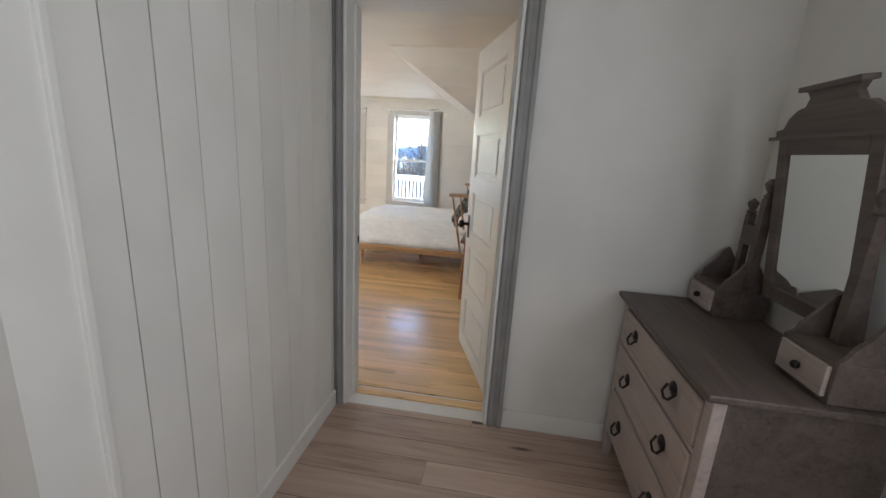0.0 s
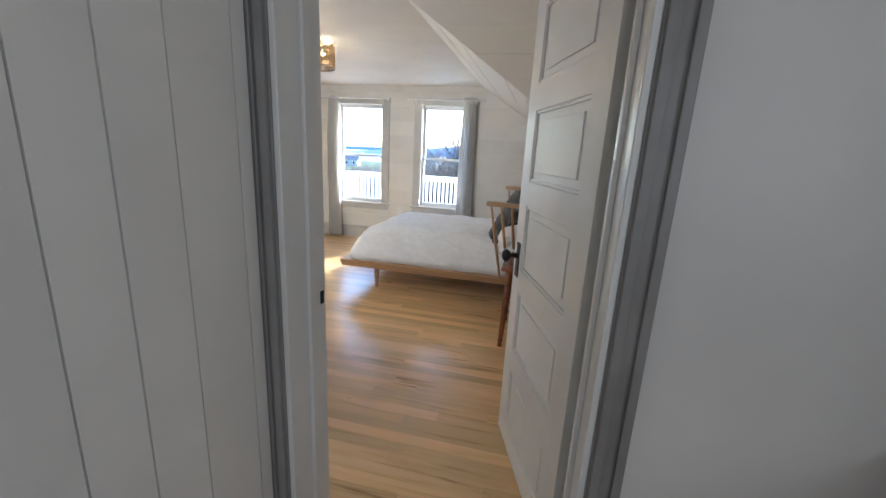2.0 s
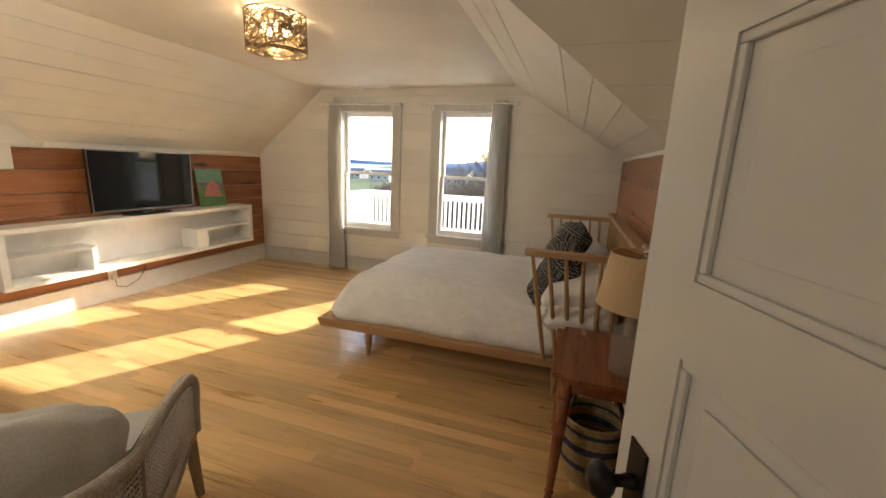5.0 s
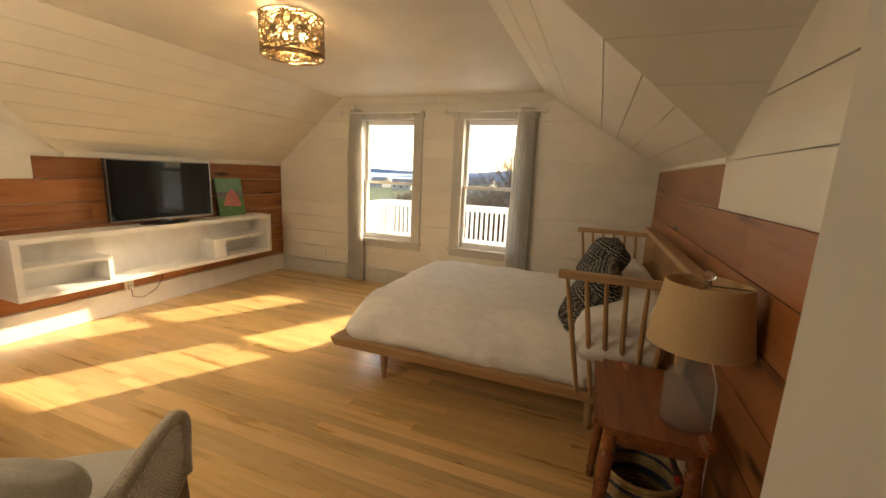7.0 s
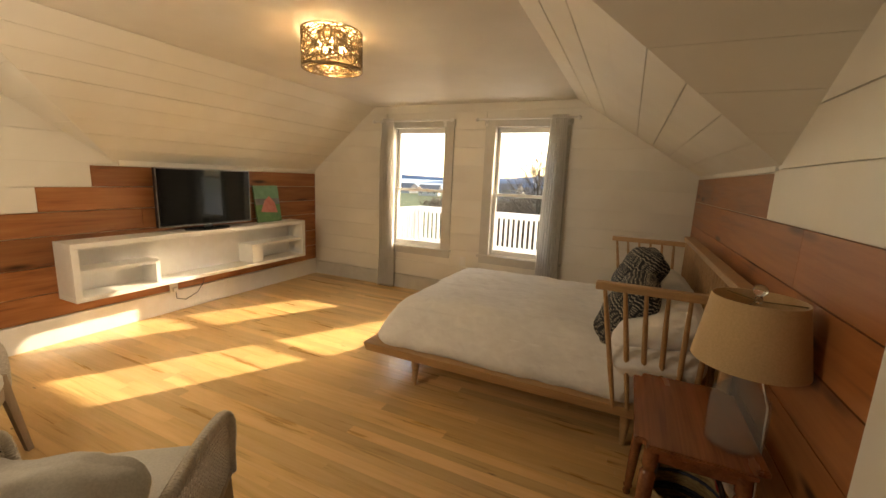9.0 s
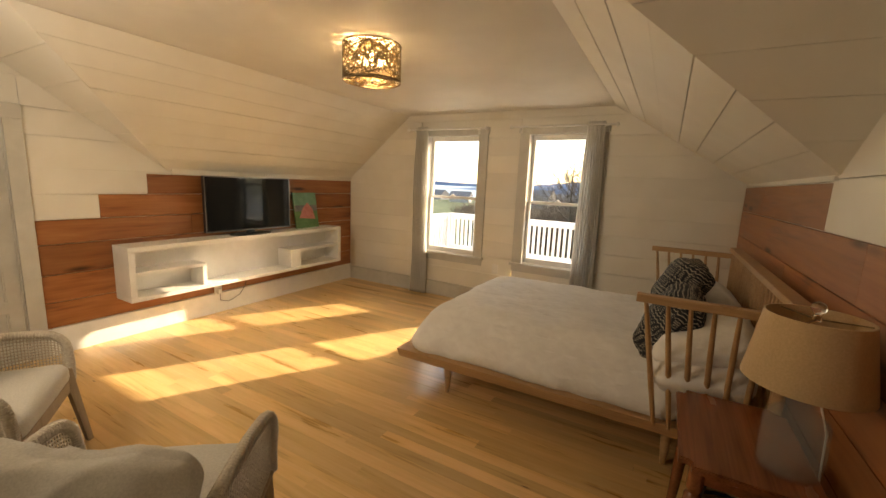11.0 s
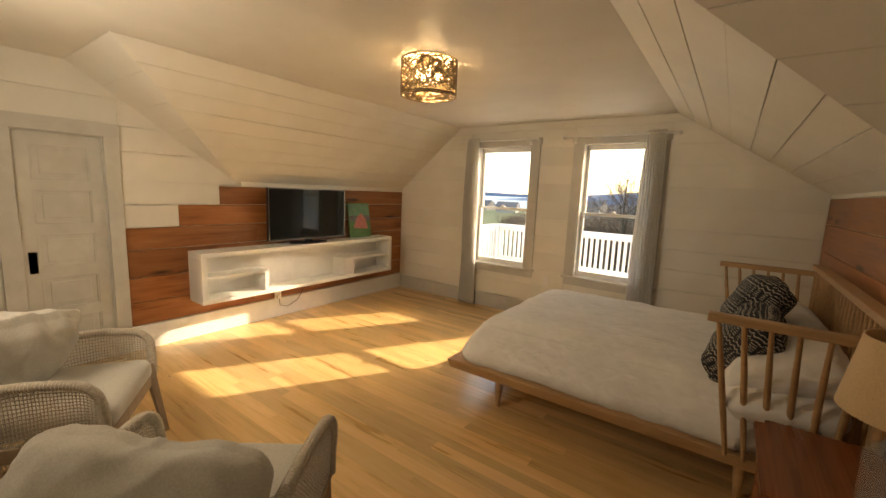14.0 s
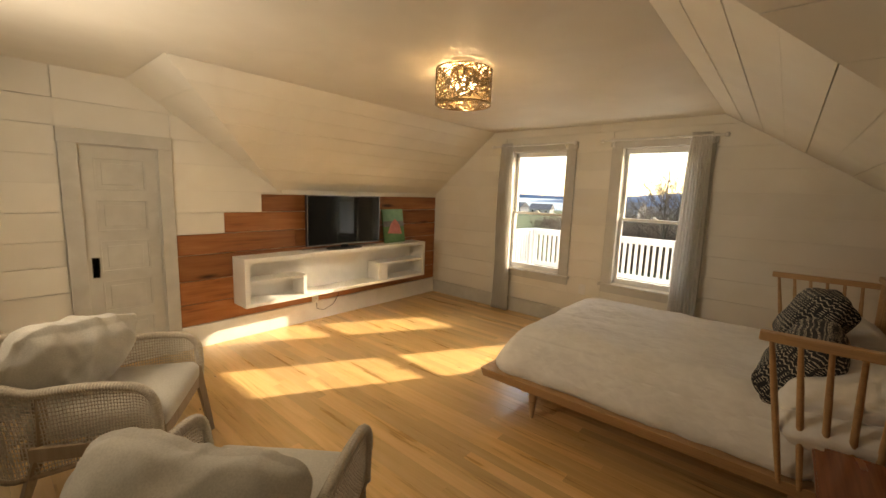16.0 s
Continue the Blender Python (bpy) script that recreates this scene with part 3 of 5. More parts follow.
box(bm, DOOR[1] - 0.028, DOOR[1] - 0.016, H + 0.07, H + 0.10, 0, 2.014)
jamb = setting("door_jamb", bevelled(bm, 0.002, 1), DOORP, "white painted door jamb with stop", "trim")
bm = cube(DOOR[0] + 0.0155, DOOR[0] + 0.018, D - 0.03, D - 0.012, 0.875, 0.915, 0.001)
part("strike_plate", bm, BLACK, jamb, "dark iron strike plate")
strip("threshold", DOOR[0] + 0.016, DOOR[1] - 0.016, H + 0.09, H + 0.15, -0.02, 0.008, FLOORW, "worn wooden door threshold")
for (y0, y1, z0, z1) in ((CLOSET[0] - 0.10, CLOSET[0], 0, 1.685), (CLOSET[1], CLOSET[1] + 0.095, 0, 1.685), (CLOSET[0] - 0.105, CLOSET[1] + 0.10, 1.685, 1.785)):
    strip("door_casing", L - 0.012, L + 0.022, y0, y1, z0, z1, TRIM, "grey painted closet door casing")
bm = bmesh.new()
for y0, y1 in ((CLOSET[0], CLOSET[0] + 0.006), (CLOSET[1] - 0.006, CLOSET[1])):
    box(bm, L - 0.15, L - 0.002, y0, y1, 0, 1.685)
box(bm, L - 0.15, L - 0.002, CLOSET[0] + 0.006, CLOSET[1] - 0.006, 1.679, 1.685)
setting("door_jamb", bm, TRIM, "grey painted closet door jamb", "trim")

# baseboards
strip("baseboard", L, L + 0.022, CLOSET[1] + 0.095, G, 0, 0.20, WHITE, "tall white baseboard under cedar planks", "baseboard")
strip("baseboard", L, L + 0.022, D + 0.02, CLOSET[0] - 0.10, 0, 0.17, WHITE, "white baseboard", "baseboard")
strip("baseboard", L + 0.022, R - 0.02, G - 0.02, G, 0, 0.15, TRIM, "grey baseboard with cap moulding under the windows", "baseboard")
strip("baseboard_cap", L + 0.022, R - 0.02, G - 0.028, G - 0.0, 0.152, 0.175, TRIM, "grey baseboard cap moulding", "baseboard")
strip("baseboard", R - 0.02, R, D + 0.02, G, 0, 0.16, WHITE, "white baseboard behind the bed", "baseboard")
strip("baseboard", HL, HL + 0.014, 1.28, H - 0.036, 0, 0.09, HALLP, "painted hall baseboard", "baseboard")
strip("baseboard", DOOR[1] + 0.075, HR, H - 0.016, H - 0.001, 0, 0.10, HALLP, "painted hall baseboard", "baseboard")
strip("corner_trim", HL - 0.012, HL + 0.012, 1.262, 1.282, 0, 2.34, HALLP, "painted corner bead at hall wall end")
strip("slope_trim", L - 0.002, L + 0.012, TL + 0.02, G, ZL - 0.025, ZL + 0.02, CREAM, "cream strip above cedar planks")

# ---------------------------------------------------------------- bed
bed = thing("bed", "oak spindle daybed frame with low platform and tapered legs", "bed", (-1.0, 5.62, 0))
BX, BY = -1.0, 5.62


def bp(name, bm, m, label="", parent=None, smooth=None):
    bmesh.ops.translate(bm, vec=(-BX, -BY, 0), verts=bm.verts[:])
    return part(name, bm, m, parent or bed, label, smooth)


PX0, PX1, PY0, PY1 = -1.955, -0.02, 5.0, 6.34
bm = bmesh.new()
for (x0, x1, y0, y1, lx, ly) in ((PX0, PX1, PY0, PY0 + 0.11, 0, 1), (PX0, PX1, PY1 - 0.11, PY1, 0, -1), (PX0, PX0 + 0.11, PY0 + 0.11, PY1 - 0.11, 1, 0), (PX1 - 0.11, PX1, PY0 + 0.11, PY1 - 0.11, 0, 0)):
    v = box(bm, x0, x1, y0, y1, 0.215, 0.285)
    for q in v[:4]:
        if ly and (q.co.y == (PY0 if ly > 0 else PY1)):
            q.co.y += ly * 0.035
        if q.co.x == PX0:
            q.co.x += 0.035
bp("platform_frame", bevelled(bm, 0.004, 2), OAK)
bp("slat_base", cube(PX0 + 0.1, PX1 - 0.1, PY0 + 0.1, PY1 - 0.1, 0.235, 0.275), OAK)
for x, y in ((-1.63, 5.14), (-0.35, 5.14), (-1.63, 6.13), (-0.35, 6.13), (-1.0, 5.62)):
    bm = bmesh.new()
    lathe(bm, [(0.011, 0.0), (0.014, 0.01), (0.025, 0.13), (0.027, 0.20), (0.027, 0.225)], (x, y, 0), 16)
    bp("leg", bm, OAK, smooth=60)
AN, AF, AZ = 4.735, 6.42, 0.975
for ya, yb in ((AN, PY0), (AF, PY1)):
    s = -1 if ya < 5.5 else 1
    bp("arm_rail", cube(-0.55, -0.01, ya - 0.022, ya + 0.022, AZ - 0.034, AZ, 0.006, 3), OAK)
    for i in range(6):
        f = i / 5
        top = Vector((-0.515 + 0.40 * f, ya, AZ - 0.02))
        low = Vector((-0.42 + 0.33 * f, yb + s * -0.012, 0.27))
        bm = bmesh.new()
        tube(bm, [low, low.lerp(top, 0.35), low.lerp(top, 0.7), top], [0.010, 0.0125, 0.0115, 0.008], 10)
        bp("spindle", bm, OAK, smooth=60)
# headboard leans a little on the wall
bp("top_rail", cube(-0.052, 0.012, AN - 0.03, AF + 0.03, 0.985, 1.018, 0.006, 3), OAK)
bp("back_rail", cube(-0.045, 0.0, AN + 0.06, AF - 0.06, 0.30, 0.35, 0.005), OAK)
for y in (AN + 0.02, AF - 0.02):
    bm = bmesh.new(); tube(bm, [(-0.03, y + (0.16 if y < 5 else -0.10), 0.0), (-0.022, y, 0.985)], [0.02, 0.022], 12)
    bp("back_post", bm, OAK, smooth=60)
for i in range(24):
    y = AN + 0.09 + i * (AF - AN - 0.18) / 23
    bm = bmesh.new(); tube(bm, [(-0.024, y, 0.34), (-0.024, y, 0.66), (-0.022, y, 0.99)], [0.009, 0.0115, 0.008], 8)
    bp("back_spindle", bm, OAK, smooth=60)

mattress = tagged(part("mattress", soft_box(1.70, 1.22, 0.24, 0.05, 8), LINEN, None, smooth=180), "white mattress on the oak platform", "mattress")
mattress.matrix_basis = pose(-0.94, 5.675, 0.395)
# duvet: a soft cover that hangs over three sides
bm = soft_box(1.67, 1.29, 0.36, 0.125, 90, 0.0)
for v in bm.verts:
    p = v.co.copy()
    up = max(0.0, min(1.0, (p.z + 0.18) / 0.36))
    foot = max(0.0, min(1.0, (-p.x - 0.30) / 0.535))
    v.co.x += 0.165 * foot ** 2 * up ** 1.5
    v.co.z -= 0.045 * foot ** 3 * up
    v.co.y *= 1 - 0.085 * up ** 1.5
    low = max(0.0, min(1.0, (0.06 - p.z) / 0.2))
    out = Vector((p.x, p.y, 0)); ln = max(out.length, 1e-6)
    n1 = noise.noise((p.x * 3.1, p.y * 3.1, p.z * 1.2))
    n2 = noise.noise((p.x * 9, p.y * 9, 3))
    cr = 1 - abs(noise.noise((p.x * 4.2 + 5, p.y * 5.2, 1.7))) * 2
    if p.z > 0.12:
        v.co.z += 0.011 * n1 + 0.005 * n2 + 0.008 * max(0, cr) + 0.0035 * (1 - 2 * abs(noise.noise((p.x * 16 + n1, p.y * 26, 2)))) + 0.0022 * noise.noise((p.x * 40, p.y * 40, 0))
    else:
        fold = noise.noise((p.x * 7, p.y * 7, p.z * 1.5))
        side_y, side_x = abs(p.y) > 0.58, p.x < -0.765
        if side_y:
            v.co.y += (1 if p.y > 0 else -1) * (0.022 * low + 0.026 * fold * low + 0.008 * n2)
        if side_x:
            v.co.x += -(0.030 * fold * low + 0.006 * n2)
        v.co.z += 0.016 * noise.noise((p.x * 2.3, p.y * 2.3, 8)) * low
duvet = tagged(part("duvet", bm, DUVET, None, smooth=180), "rumpled white linen duvet spread over the bed", "duvet")
duvet.matrix_basis = pose(-1.10, 5.685, 0.428)

for i, (x, y, z, rx, ry, rz, w, d, h) in enumerate(((-0.27, 5.19, 0.575, 0, -6, 2, 0.40, 0.62, 0.15), (-0.25, 5.22, 0.685, 0, -16, -3, 0.42, 0.60, 0.15), (-0.27, 5.98, 0.575, 0, -6, 0, 0.40, 0.62, 0.15), (-0.25, 5.97, 0.685, 0, -16, 3, 0.42, 0.60, 0.15))):
    pw = thing("pillow", "plump white pillow with stitched hem against headboard", "pillow", (x, y, z), group="white bed pillows")
    pw.matrix_basis = pose(x, y, z, rx, ry, rz)
    part("pillow_body", soft_box(w, d, h, 0.075, 26, 0.007, 7, 0.25, i * 3.7), LINEN, pw, smooth=180)
    bm = bmesh.new()
    tube(bm, [(-w / 2 + 0.012, -d / 2 + 0.03, 0), (-w / 2 - 0.004, 0, 0), (-w / 2 + 0.012, d / 2 - 0.03, 0)], 0.004, 6)
    part("piping", bm, LINEN, pw, smooth=180)

# mudcloth: woven zigzags and dashes in off-white on black
MUD, n, k, b = nodes_of("mudcloth")
tc = n.new("ShaderNodeTexCoord"); sp = n.new("ShaderNodeSeparateXYZ"); k.new(tc.outputs["Object"], sp.inputs[0])


def mth(op, a, b2=0.0):
    q = n.new("ShaderNodeMath"); q.operation = op
    for i, s in enumerate((a, b2)):
        if isinstance(s, (int, float)):
            q.inputs[i].default_value = s
        else:
            k.new(s, q.inputs[i])
    return q.outputs[0]


zig = mth("PINGPONG", mth("MULTIPLY", sp.outputs["Y"], 56.0), 0.5)
rowv = mth("ADD", mth("MULTIPLY", sp.outputs["X"], 48.0), zig)
line = mth("LESS_THAN", mth("FRACT", rowv), 0.27)
dash = mth("MULTIPLY", mth("LESS_THAN", mth("FRACT", mth("MULTIPLY", sp.outputs["X"], 92.0)), 0.34), mth("LESS_THAN", mth("FRACT", mth("MULTIPLY", sp.outputs["Y"], 50.0)), 0.6))
band = mth("GREATER_THAN", mth("FRACT", mth("MULTIPLY", sp.outputs["X"], 11.0)), 0.55)
pat = mth("ADD", mth("MULTIPLY", line, mth("SUBTRACT", 1.0, band)), mth("MULTIPLY", dash, band))
nz = n.new("ShaderNodeTexNoise"); nz.inputs["Scale"].default_value = 45
pat = mth("MULTIPLY", pat, mth("GREATER_THAN", nz.outputs[0], 0.42))
mx = n.new("ShaderNodeMix"); mx.data_type = "RGBA"
mx.inputs["A"].default_value, mx.inputs["B"].default_value = (0.016, 0.018, 0.022, 1), (0.42, 0.39, 0.33, 1)
k.new(pat, mx.inputs["Factor"]); k.new(mx.outputs["Result"], b.inputs["Base Color"]); b.inputs["Roughness"].default_value = 0.9
for i, (x, y, z, rx, ry, rz) in enumerate(((-0.40, 5.25, 0.735, 10, -60, -14), (-0.36, 5.70, 0.825, -8, -60, 12))):
    pw = tagged(part("throw_pillow", soft_box(0.38, 0.42, 0.15, 0.075, 28, 0.008, 5, 0.5, i * 5.1), MUD, None, smooth=180), "black and white patterned throw pillow leaning on pillows", "pillow", "patterned throw pillows")
    pw.matrix_basis = pose(x, y, z, rx, ry, rz)

# ---------------------------------------------------------------- television, shelf, picture
shelf = thing("media_shelf", "long white floating media shelf with open cubbies", "shelf", (L, 5.5, 0.34))


def sp_(name, x0, x1, y0, y1, z0, z1, r=0.003):
    return part(name, cube(x0 - L, x1 - L, y0 - 5.5, y1 - 5.5, z0 - 0.34, z1 - 0.34, r), WHITE, shelf)


SX, SY0, SY1 = -4.075, 4.38, 6.69
sp_("back_panel", L + 0.001, L + 0.02, SY0, SY1, 0.34, 0.785)
sp_("top_board", L + 0.02, SX, SY0, SY1, 0.745, 0.785)
sp_("bottom_board", L + 0.02, SX, SY0, SY1, 0.34, 0.375)
sp_("end_board", L + 0.02, SX, SY0, SY0 + 0.045, 0.375, 0.745)
sp_("end_board", L + 0.02, SX, SY1 - 0.045, SY1, 0.375, 0.745)
sp_("step_shelf", L + 0.02, SX - 0.02, SY0 + 0.045, 4.99, 0.545, 0.575)
sp_("step_side", L + 0.02, SX - 0.02, 4.955, 4.99, 0.375, 0.545)
sp_("step_shelf", L + 0.02, SX - 0.02, 5.93, SY1 - 0.045, 0.545, 0.575)
sp_("step_side", L + 0.02, SX - 0.02, 5.93, 6.07, 0.375, 0.545)

tv = thing("television", "black flat screen television standing on white shelf", "television", (-4.19, 5.52, 0.785), -90)
tv.matrix_basis = pose(-4.19, 5.52, 0.785, 0, 0, 88)
bm = cube(-0.46, 0.46, -0.012, 0.03, 0.045, 0.575, 0.004)
part("housing", bm, BLACKP, tv)
part("screen", cube(-0.45, 0.45, -0.0145, -0.0125, 0.062, 0.566), SCREEN, tv, "dark glossy screen")
bm = bmesh.new()
for x0, x1, z0, z1 in ((-0.461, 0.461, 0.566, 0.577), (-0.461, 0.461, 0.044, 0.052), (-0.461, -0.453, 0.052, 0.566), (0.453, 0.461, 0.052, 0.566)):
    box(bm, x0, x1, -0.0165, -0.011, z0, z1)
part("bezel", bm, plain("silver_bezel", (0.25, 0.25, 0.26), 0.3, 0.9), tv, "thin metal bezel")
bm = bmesh.new()
lathe(bm, [(0.0, 0.0), (0.22, 0.0), (0.22, 0.008), (0.05, 0.016), (0.04, 0.05), (0.0, 0.05)], (0, 0, 0), 32)
for v in bm.verts:
    v.co.y = v.co.y * 0.5 + 0.01
part("stand", bm, BLACKP, tv, smooth=40)

pic = thing("painting", "small unframed canvas of pink sailboat on green", "painting", (-4.255, 6.31, 0.785))
pic.matrix_basis = pose(-4.235, 6.31, 0.785, 0, -9, 3)
part("canvas", cube(-0.018, 0.0, -0.18, 0.18, 0, 0.42, 0.003), mat("green_canvas", (0.10, 0.24, 0.10), (0.16, 0.33, 0.14), 0.6, (14, 14, 14), 0.2), pic)
part("painted_sky", cube(0.0, 0.0015, -0.18, 0.18, 0.26, 0.42), mat("aqua_canvas", (0.16, 0.36, 0.26), (0.22, 0.44, 0.32), 0.6, (14, 14, 14), 0.2), pic)
part("painted_shore", cube(0.0, 0.0018, -0.18, 0.18, 0.20, 0.27), mat("grey_canvas", (0.16, 0.18, 0.20), (0.25, 0.27, 0.28), 0.6, (14, 14, 14), 0.2), pic)
PINK = mat("pink_paint", (0.62, 0.20, 0.19), (0.72, 0.30, 0.28), 0.6, (20, 20, 20), 0.2)
bm = bmesh.new()
prism(bm, [(0.0018, -0.12, 0.12), (0.0018, 0.13, 0.10), (0.0018, 0.10, 0.22), (0.0018, 0.03, 0.30), (0.0018, -0.05, 0.24)], (0.0012, 0, 0))
part("painted_boat", bm, PINK, pic)

out1 = thing("power_outlet", "white wall outlet with plug and black cord", "outlet", (L + 0.022, 5.21, 0.23))
part("cover_plate", cube(0.0, 0.006, -0.038, 0.038, -0.045, 0.06, 0.002), WHITE, out1)
part("plug", cube(0.006, 0.035, -0.018, 0.018, -0.03, 0.01, 0.004), WHITE, out1)
bm = bmesh.new()
tube(bm, [(0.03, 0.0, -0.02), (0.02, 0.01, -0.10), (0.012, 0.10, -0.135), (0.012, 0.22, -0.09), (0.012, 0.29, 0.0), (0.02, 0.31, 0.11)], 0.003, 6)
part("cord", bm, BLACKP, out1, "thin black power cord", 180)
out2 = thing("power_outlet", "white wall outlet between the windows", "outlet", (-2.13, G - 0.001, 0.43))
part("cover_plate", cube(-0.036, 0.036, -0.006, 0.0, -0.058, 0.058, 0.002), WHITE, out2)
for z in (-0.022, 0.022):
    part("socket", cube(-0.016, 0.016, -0.009, -0.006, z - 0.014, z + 0.014, 0.002), WHITE, out2)

# ---------------------------------------------------------------- rope armchairs


ARM_X, ARM_Y, CORNER_X, CORNER_Y, BACK = 0.308, 0.25, 0.272, -0.165, 0.30
ARM = math.hypot(ARM_X - CORNER_X, ARM_Y - CORNER_Y)
ROUND = 2 * 0.46                                     # length of the curved back in the same measure
FRONT = 0.085                                        # radius of the rail's front corner


def shell_point(s):
    """Plan of the arms and back, s from the right arm's tip (0) round the back to the left one's (1)."""
    q = s * (2 * ARM + ROUND)
    side = 1 if s <= 0.5 else -1
    q = q if s <= 0.5 else 2 * ARM + ROUND - q
    if q < ARM:
        f = q / ARM
        return Vector((side * (ARM_X + (CORNER_X - ARM_X) * f), ARM_Y + (CORNER_Y - ARM_Y) * f, 0))
    a = (q - ARM) / ROUND * math.pi
    return Vector((side * CORNER_X * math.cos(a) ** 0.75 if a < math.pi / 2 - 1e-6 else 0.0, CORNER_Y - BACK * math.sin(a) ** 0.85, 0))


def shell_top(s):
    """Height of the rail: rounded down at the arm tips, a hump on the arm, a dip at the corner, an arch over the back."""
    q = min(s, 1 - s) * (2 * ARM + ROUND)
    if q < ARM:
        z = 0.572 + 0.020 * math.sin(math.pi * q / ARM)
        if q < FRONT:
            z -= FRONT - math.sqrt(max(0.0, FRONT ** 2 - (FRONT - q) ** 2))
        return z
    return 0.572 + 0.115 * math.sin((q - ARM) / ROUND * math.pi) ** 0.8


def shell_low(s):
    e = min(s, 1 - s)
    return 0.335 - 0.15 * min(1, e / 0.3)


def lean(p, z):
    """The back leans outwards with height."""
    f = max(0.0, (z - 0.3) / 0.43)
    return Vector((p.x * (1 + 0.05 * f), p.y - (0.08 * f if p.y < 0 else 0.0) * min(1, -p.y / 0.3 if p.y < 0 else 0), z))


def armchair(at, rz, label):
    chair = thing("armchair", label, "armchair", at, rz, "rope armchairs")
    for sx in (-1, 1):
        bm = bmesh.new()
        tube(bm, [(sx * 0.29, 0.30, 0.0), (sx * 0.282, 0.245, 0.36), (sx * 0.282, 0.24, 0.40)], [0.017, 0.026, 0.026], 4, turn=math.pi / 4)
        part("leg", bm, LEGW, chair)
        bm = bmesh.new()
        tube(bm, [(sx * 0.262, -0.29, 0.0), (sx * 0.258, -0.185, 0.34), (sx * 0.262, -0.170, 0.57)], [0.017, 0.026, 0.026], 4, turn=math.pi / 4)
        part("leg", bm, LEGW, chair)
    bm = bmesh.new()
    for x0, x1, y0, y1 in ((-0.295, 0.295, 0.215, 0.255), (-0.27, 0.27, -0.25, -0.21), (-0.295, -0.26, -0.21, 0.215), (0.26, 0.295, -0.21, 0.215)):
        box(bm, x0, x1, y0, y1, 0.285, 0.345)
    part("seat_frame", bevelled(bm, 0.004, 2), LEGW, chair)
    # padded rail with its two front posts
    N = 64
    pts = [Vector((ARM_X, ARM_Y, 0.33)), Vector((ARM_X, ARM_Y + 0.004, 0.42))]
    knots = [0.0, 0.004, 0.010, 0.018, 0.028, 0.040] + [i / N for i in range(4, N - 3)] + [0.960, 0.972, 0.982, 0.990, 0.996, 1.0]
    pts += [lean(shell_point(f), shell_top(f)) for f in knots]
    pts += [Vector((-ARM_X, ARM_Y + 0.004, 0.42)), Vector((-ARM_X, ARM_Y, 0.33))]
    bm = bmesh.new(); tube(bm, pts, 0.0185, 12)
    rail = part("arm_rail", bm, ROPE, chair, "rope-wrapped curved rail", 180)
    bm = bmesh.new()
    # the winding of the rail
    acc, turns = 0.0, []
    for a, b2 in zip(pts, pts[1:]):
        seg = (b2 - a).length
        k2 = max(1, int(seg / 0.0035))
        d2 = (b2 - a).normalized(); s2 = d2.orthogonal().normalized(); u2 = d2.cross(s2)
        for i in range(k2):
            turns.append((a.lerp(b2, i / k2), s2, u2))
    for i in range(0, len(turns) - 1, 3):
        c, s2, u2 = turns[i]
        ring = [c + (s2 * math.cos(q * math.pi / 4) + u2 * math.sin(q * math.pi / 4)) * 0.0195 for q in range(9)]
        tube(bm, ring, 0.0022, 3, cap=False)
    tagged(part("rope_winding", bm, ROPE, rail, smooth=180), kind="stuff")
    bm = bmesh.new()
    low = [lean(shell_point(i / 48), shell_low(i / 48)) for i in range(49)]
    tube(bm, low, 0.011, 8)
    part("lower_rail", bm, LEGW, chair, smooth=180)
    # cords: upright pairs and courses across, open weave on the arms
    bm = bmesh.new()
    count = 150
    for i in range(1, count):
        s = i / count
        p = shell_point(s)
        z0, z1 = shell_low(s), shell_top(s)
        if abs(s - 0.5) < 0.17:
            s3 = s + (0.055 if i % 2 else -0.055)
            p3 = shell_point(max(0.0, min(1.0, s3)))
            tube(bm, [lean(p3, z0), lean(p3.lerp(p, 0.5), (z0 + z1) / 2), lean(p, z1)], 0.0032, 4, cap=False)
        else:
            tube(bm, [lean(p, z0), lean(p, (z0 + z1) / 2), lean(p, z1)], 0.0026, 4, cap=False)
    tagged(part("rope_weave", bm, ROPE, chair, "open woven taupe cord", 180), kind="stuff")
    bm = bmesh.new()
    for j in range(1, 20):
        f = j / 20
        for r0, r1 in ((0.0, 0.36), (0.64, 1.0)):
            line_pts = []
            for i in range(25):
                s = r0 + (r1 - r0) * i / 24
                z = shell_low(s) + (shell_top(s) - shell_low(s)) * f
                line_pts.append(lean(shell_point(s), z) + Vector((0, 0, 0.0015 * math.sin(i * 2.1 + j))))
            tube(bm, line_pts, 0.0030, 4, cap=False)
    for j in range(9):
        z = 0.325 + j * 0.0085
        line_pts = [lean(shell_point(0.30 + 0.40 * i / 24), z + 0.012 * math.sin(math.pi * i / 24)) * 1.012 for i in range(25)]
        tube(bm, line_pts, 0.0036, 4, cap=False)
    tagged(part("rope_weave", bm, ROPE, chair, smooth=180), kind="stuff")
    bm = soft_box(0.53, 0.52, 0.115, 0.045, 22, 0.002, 5, 0.12)
    bmesh.ops.translate(bm, vec=(0, 0.01, 0.395), verts=bm.verts[:])
    seat = part("seat_cushion", bm, COVER, chair, "pale oatmeal seat cushion", 180)
    return chair


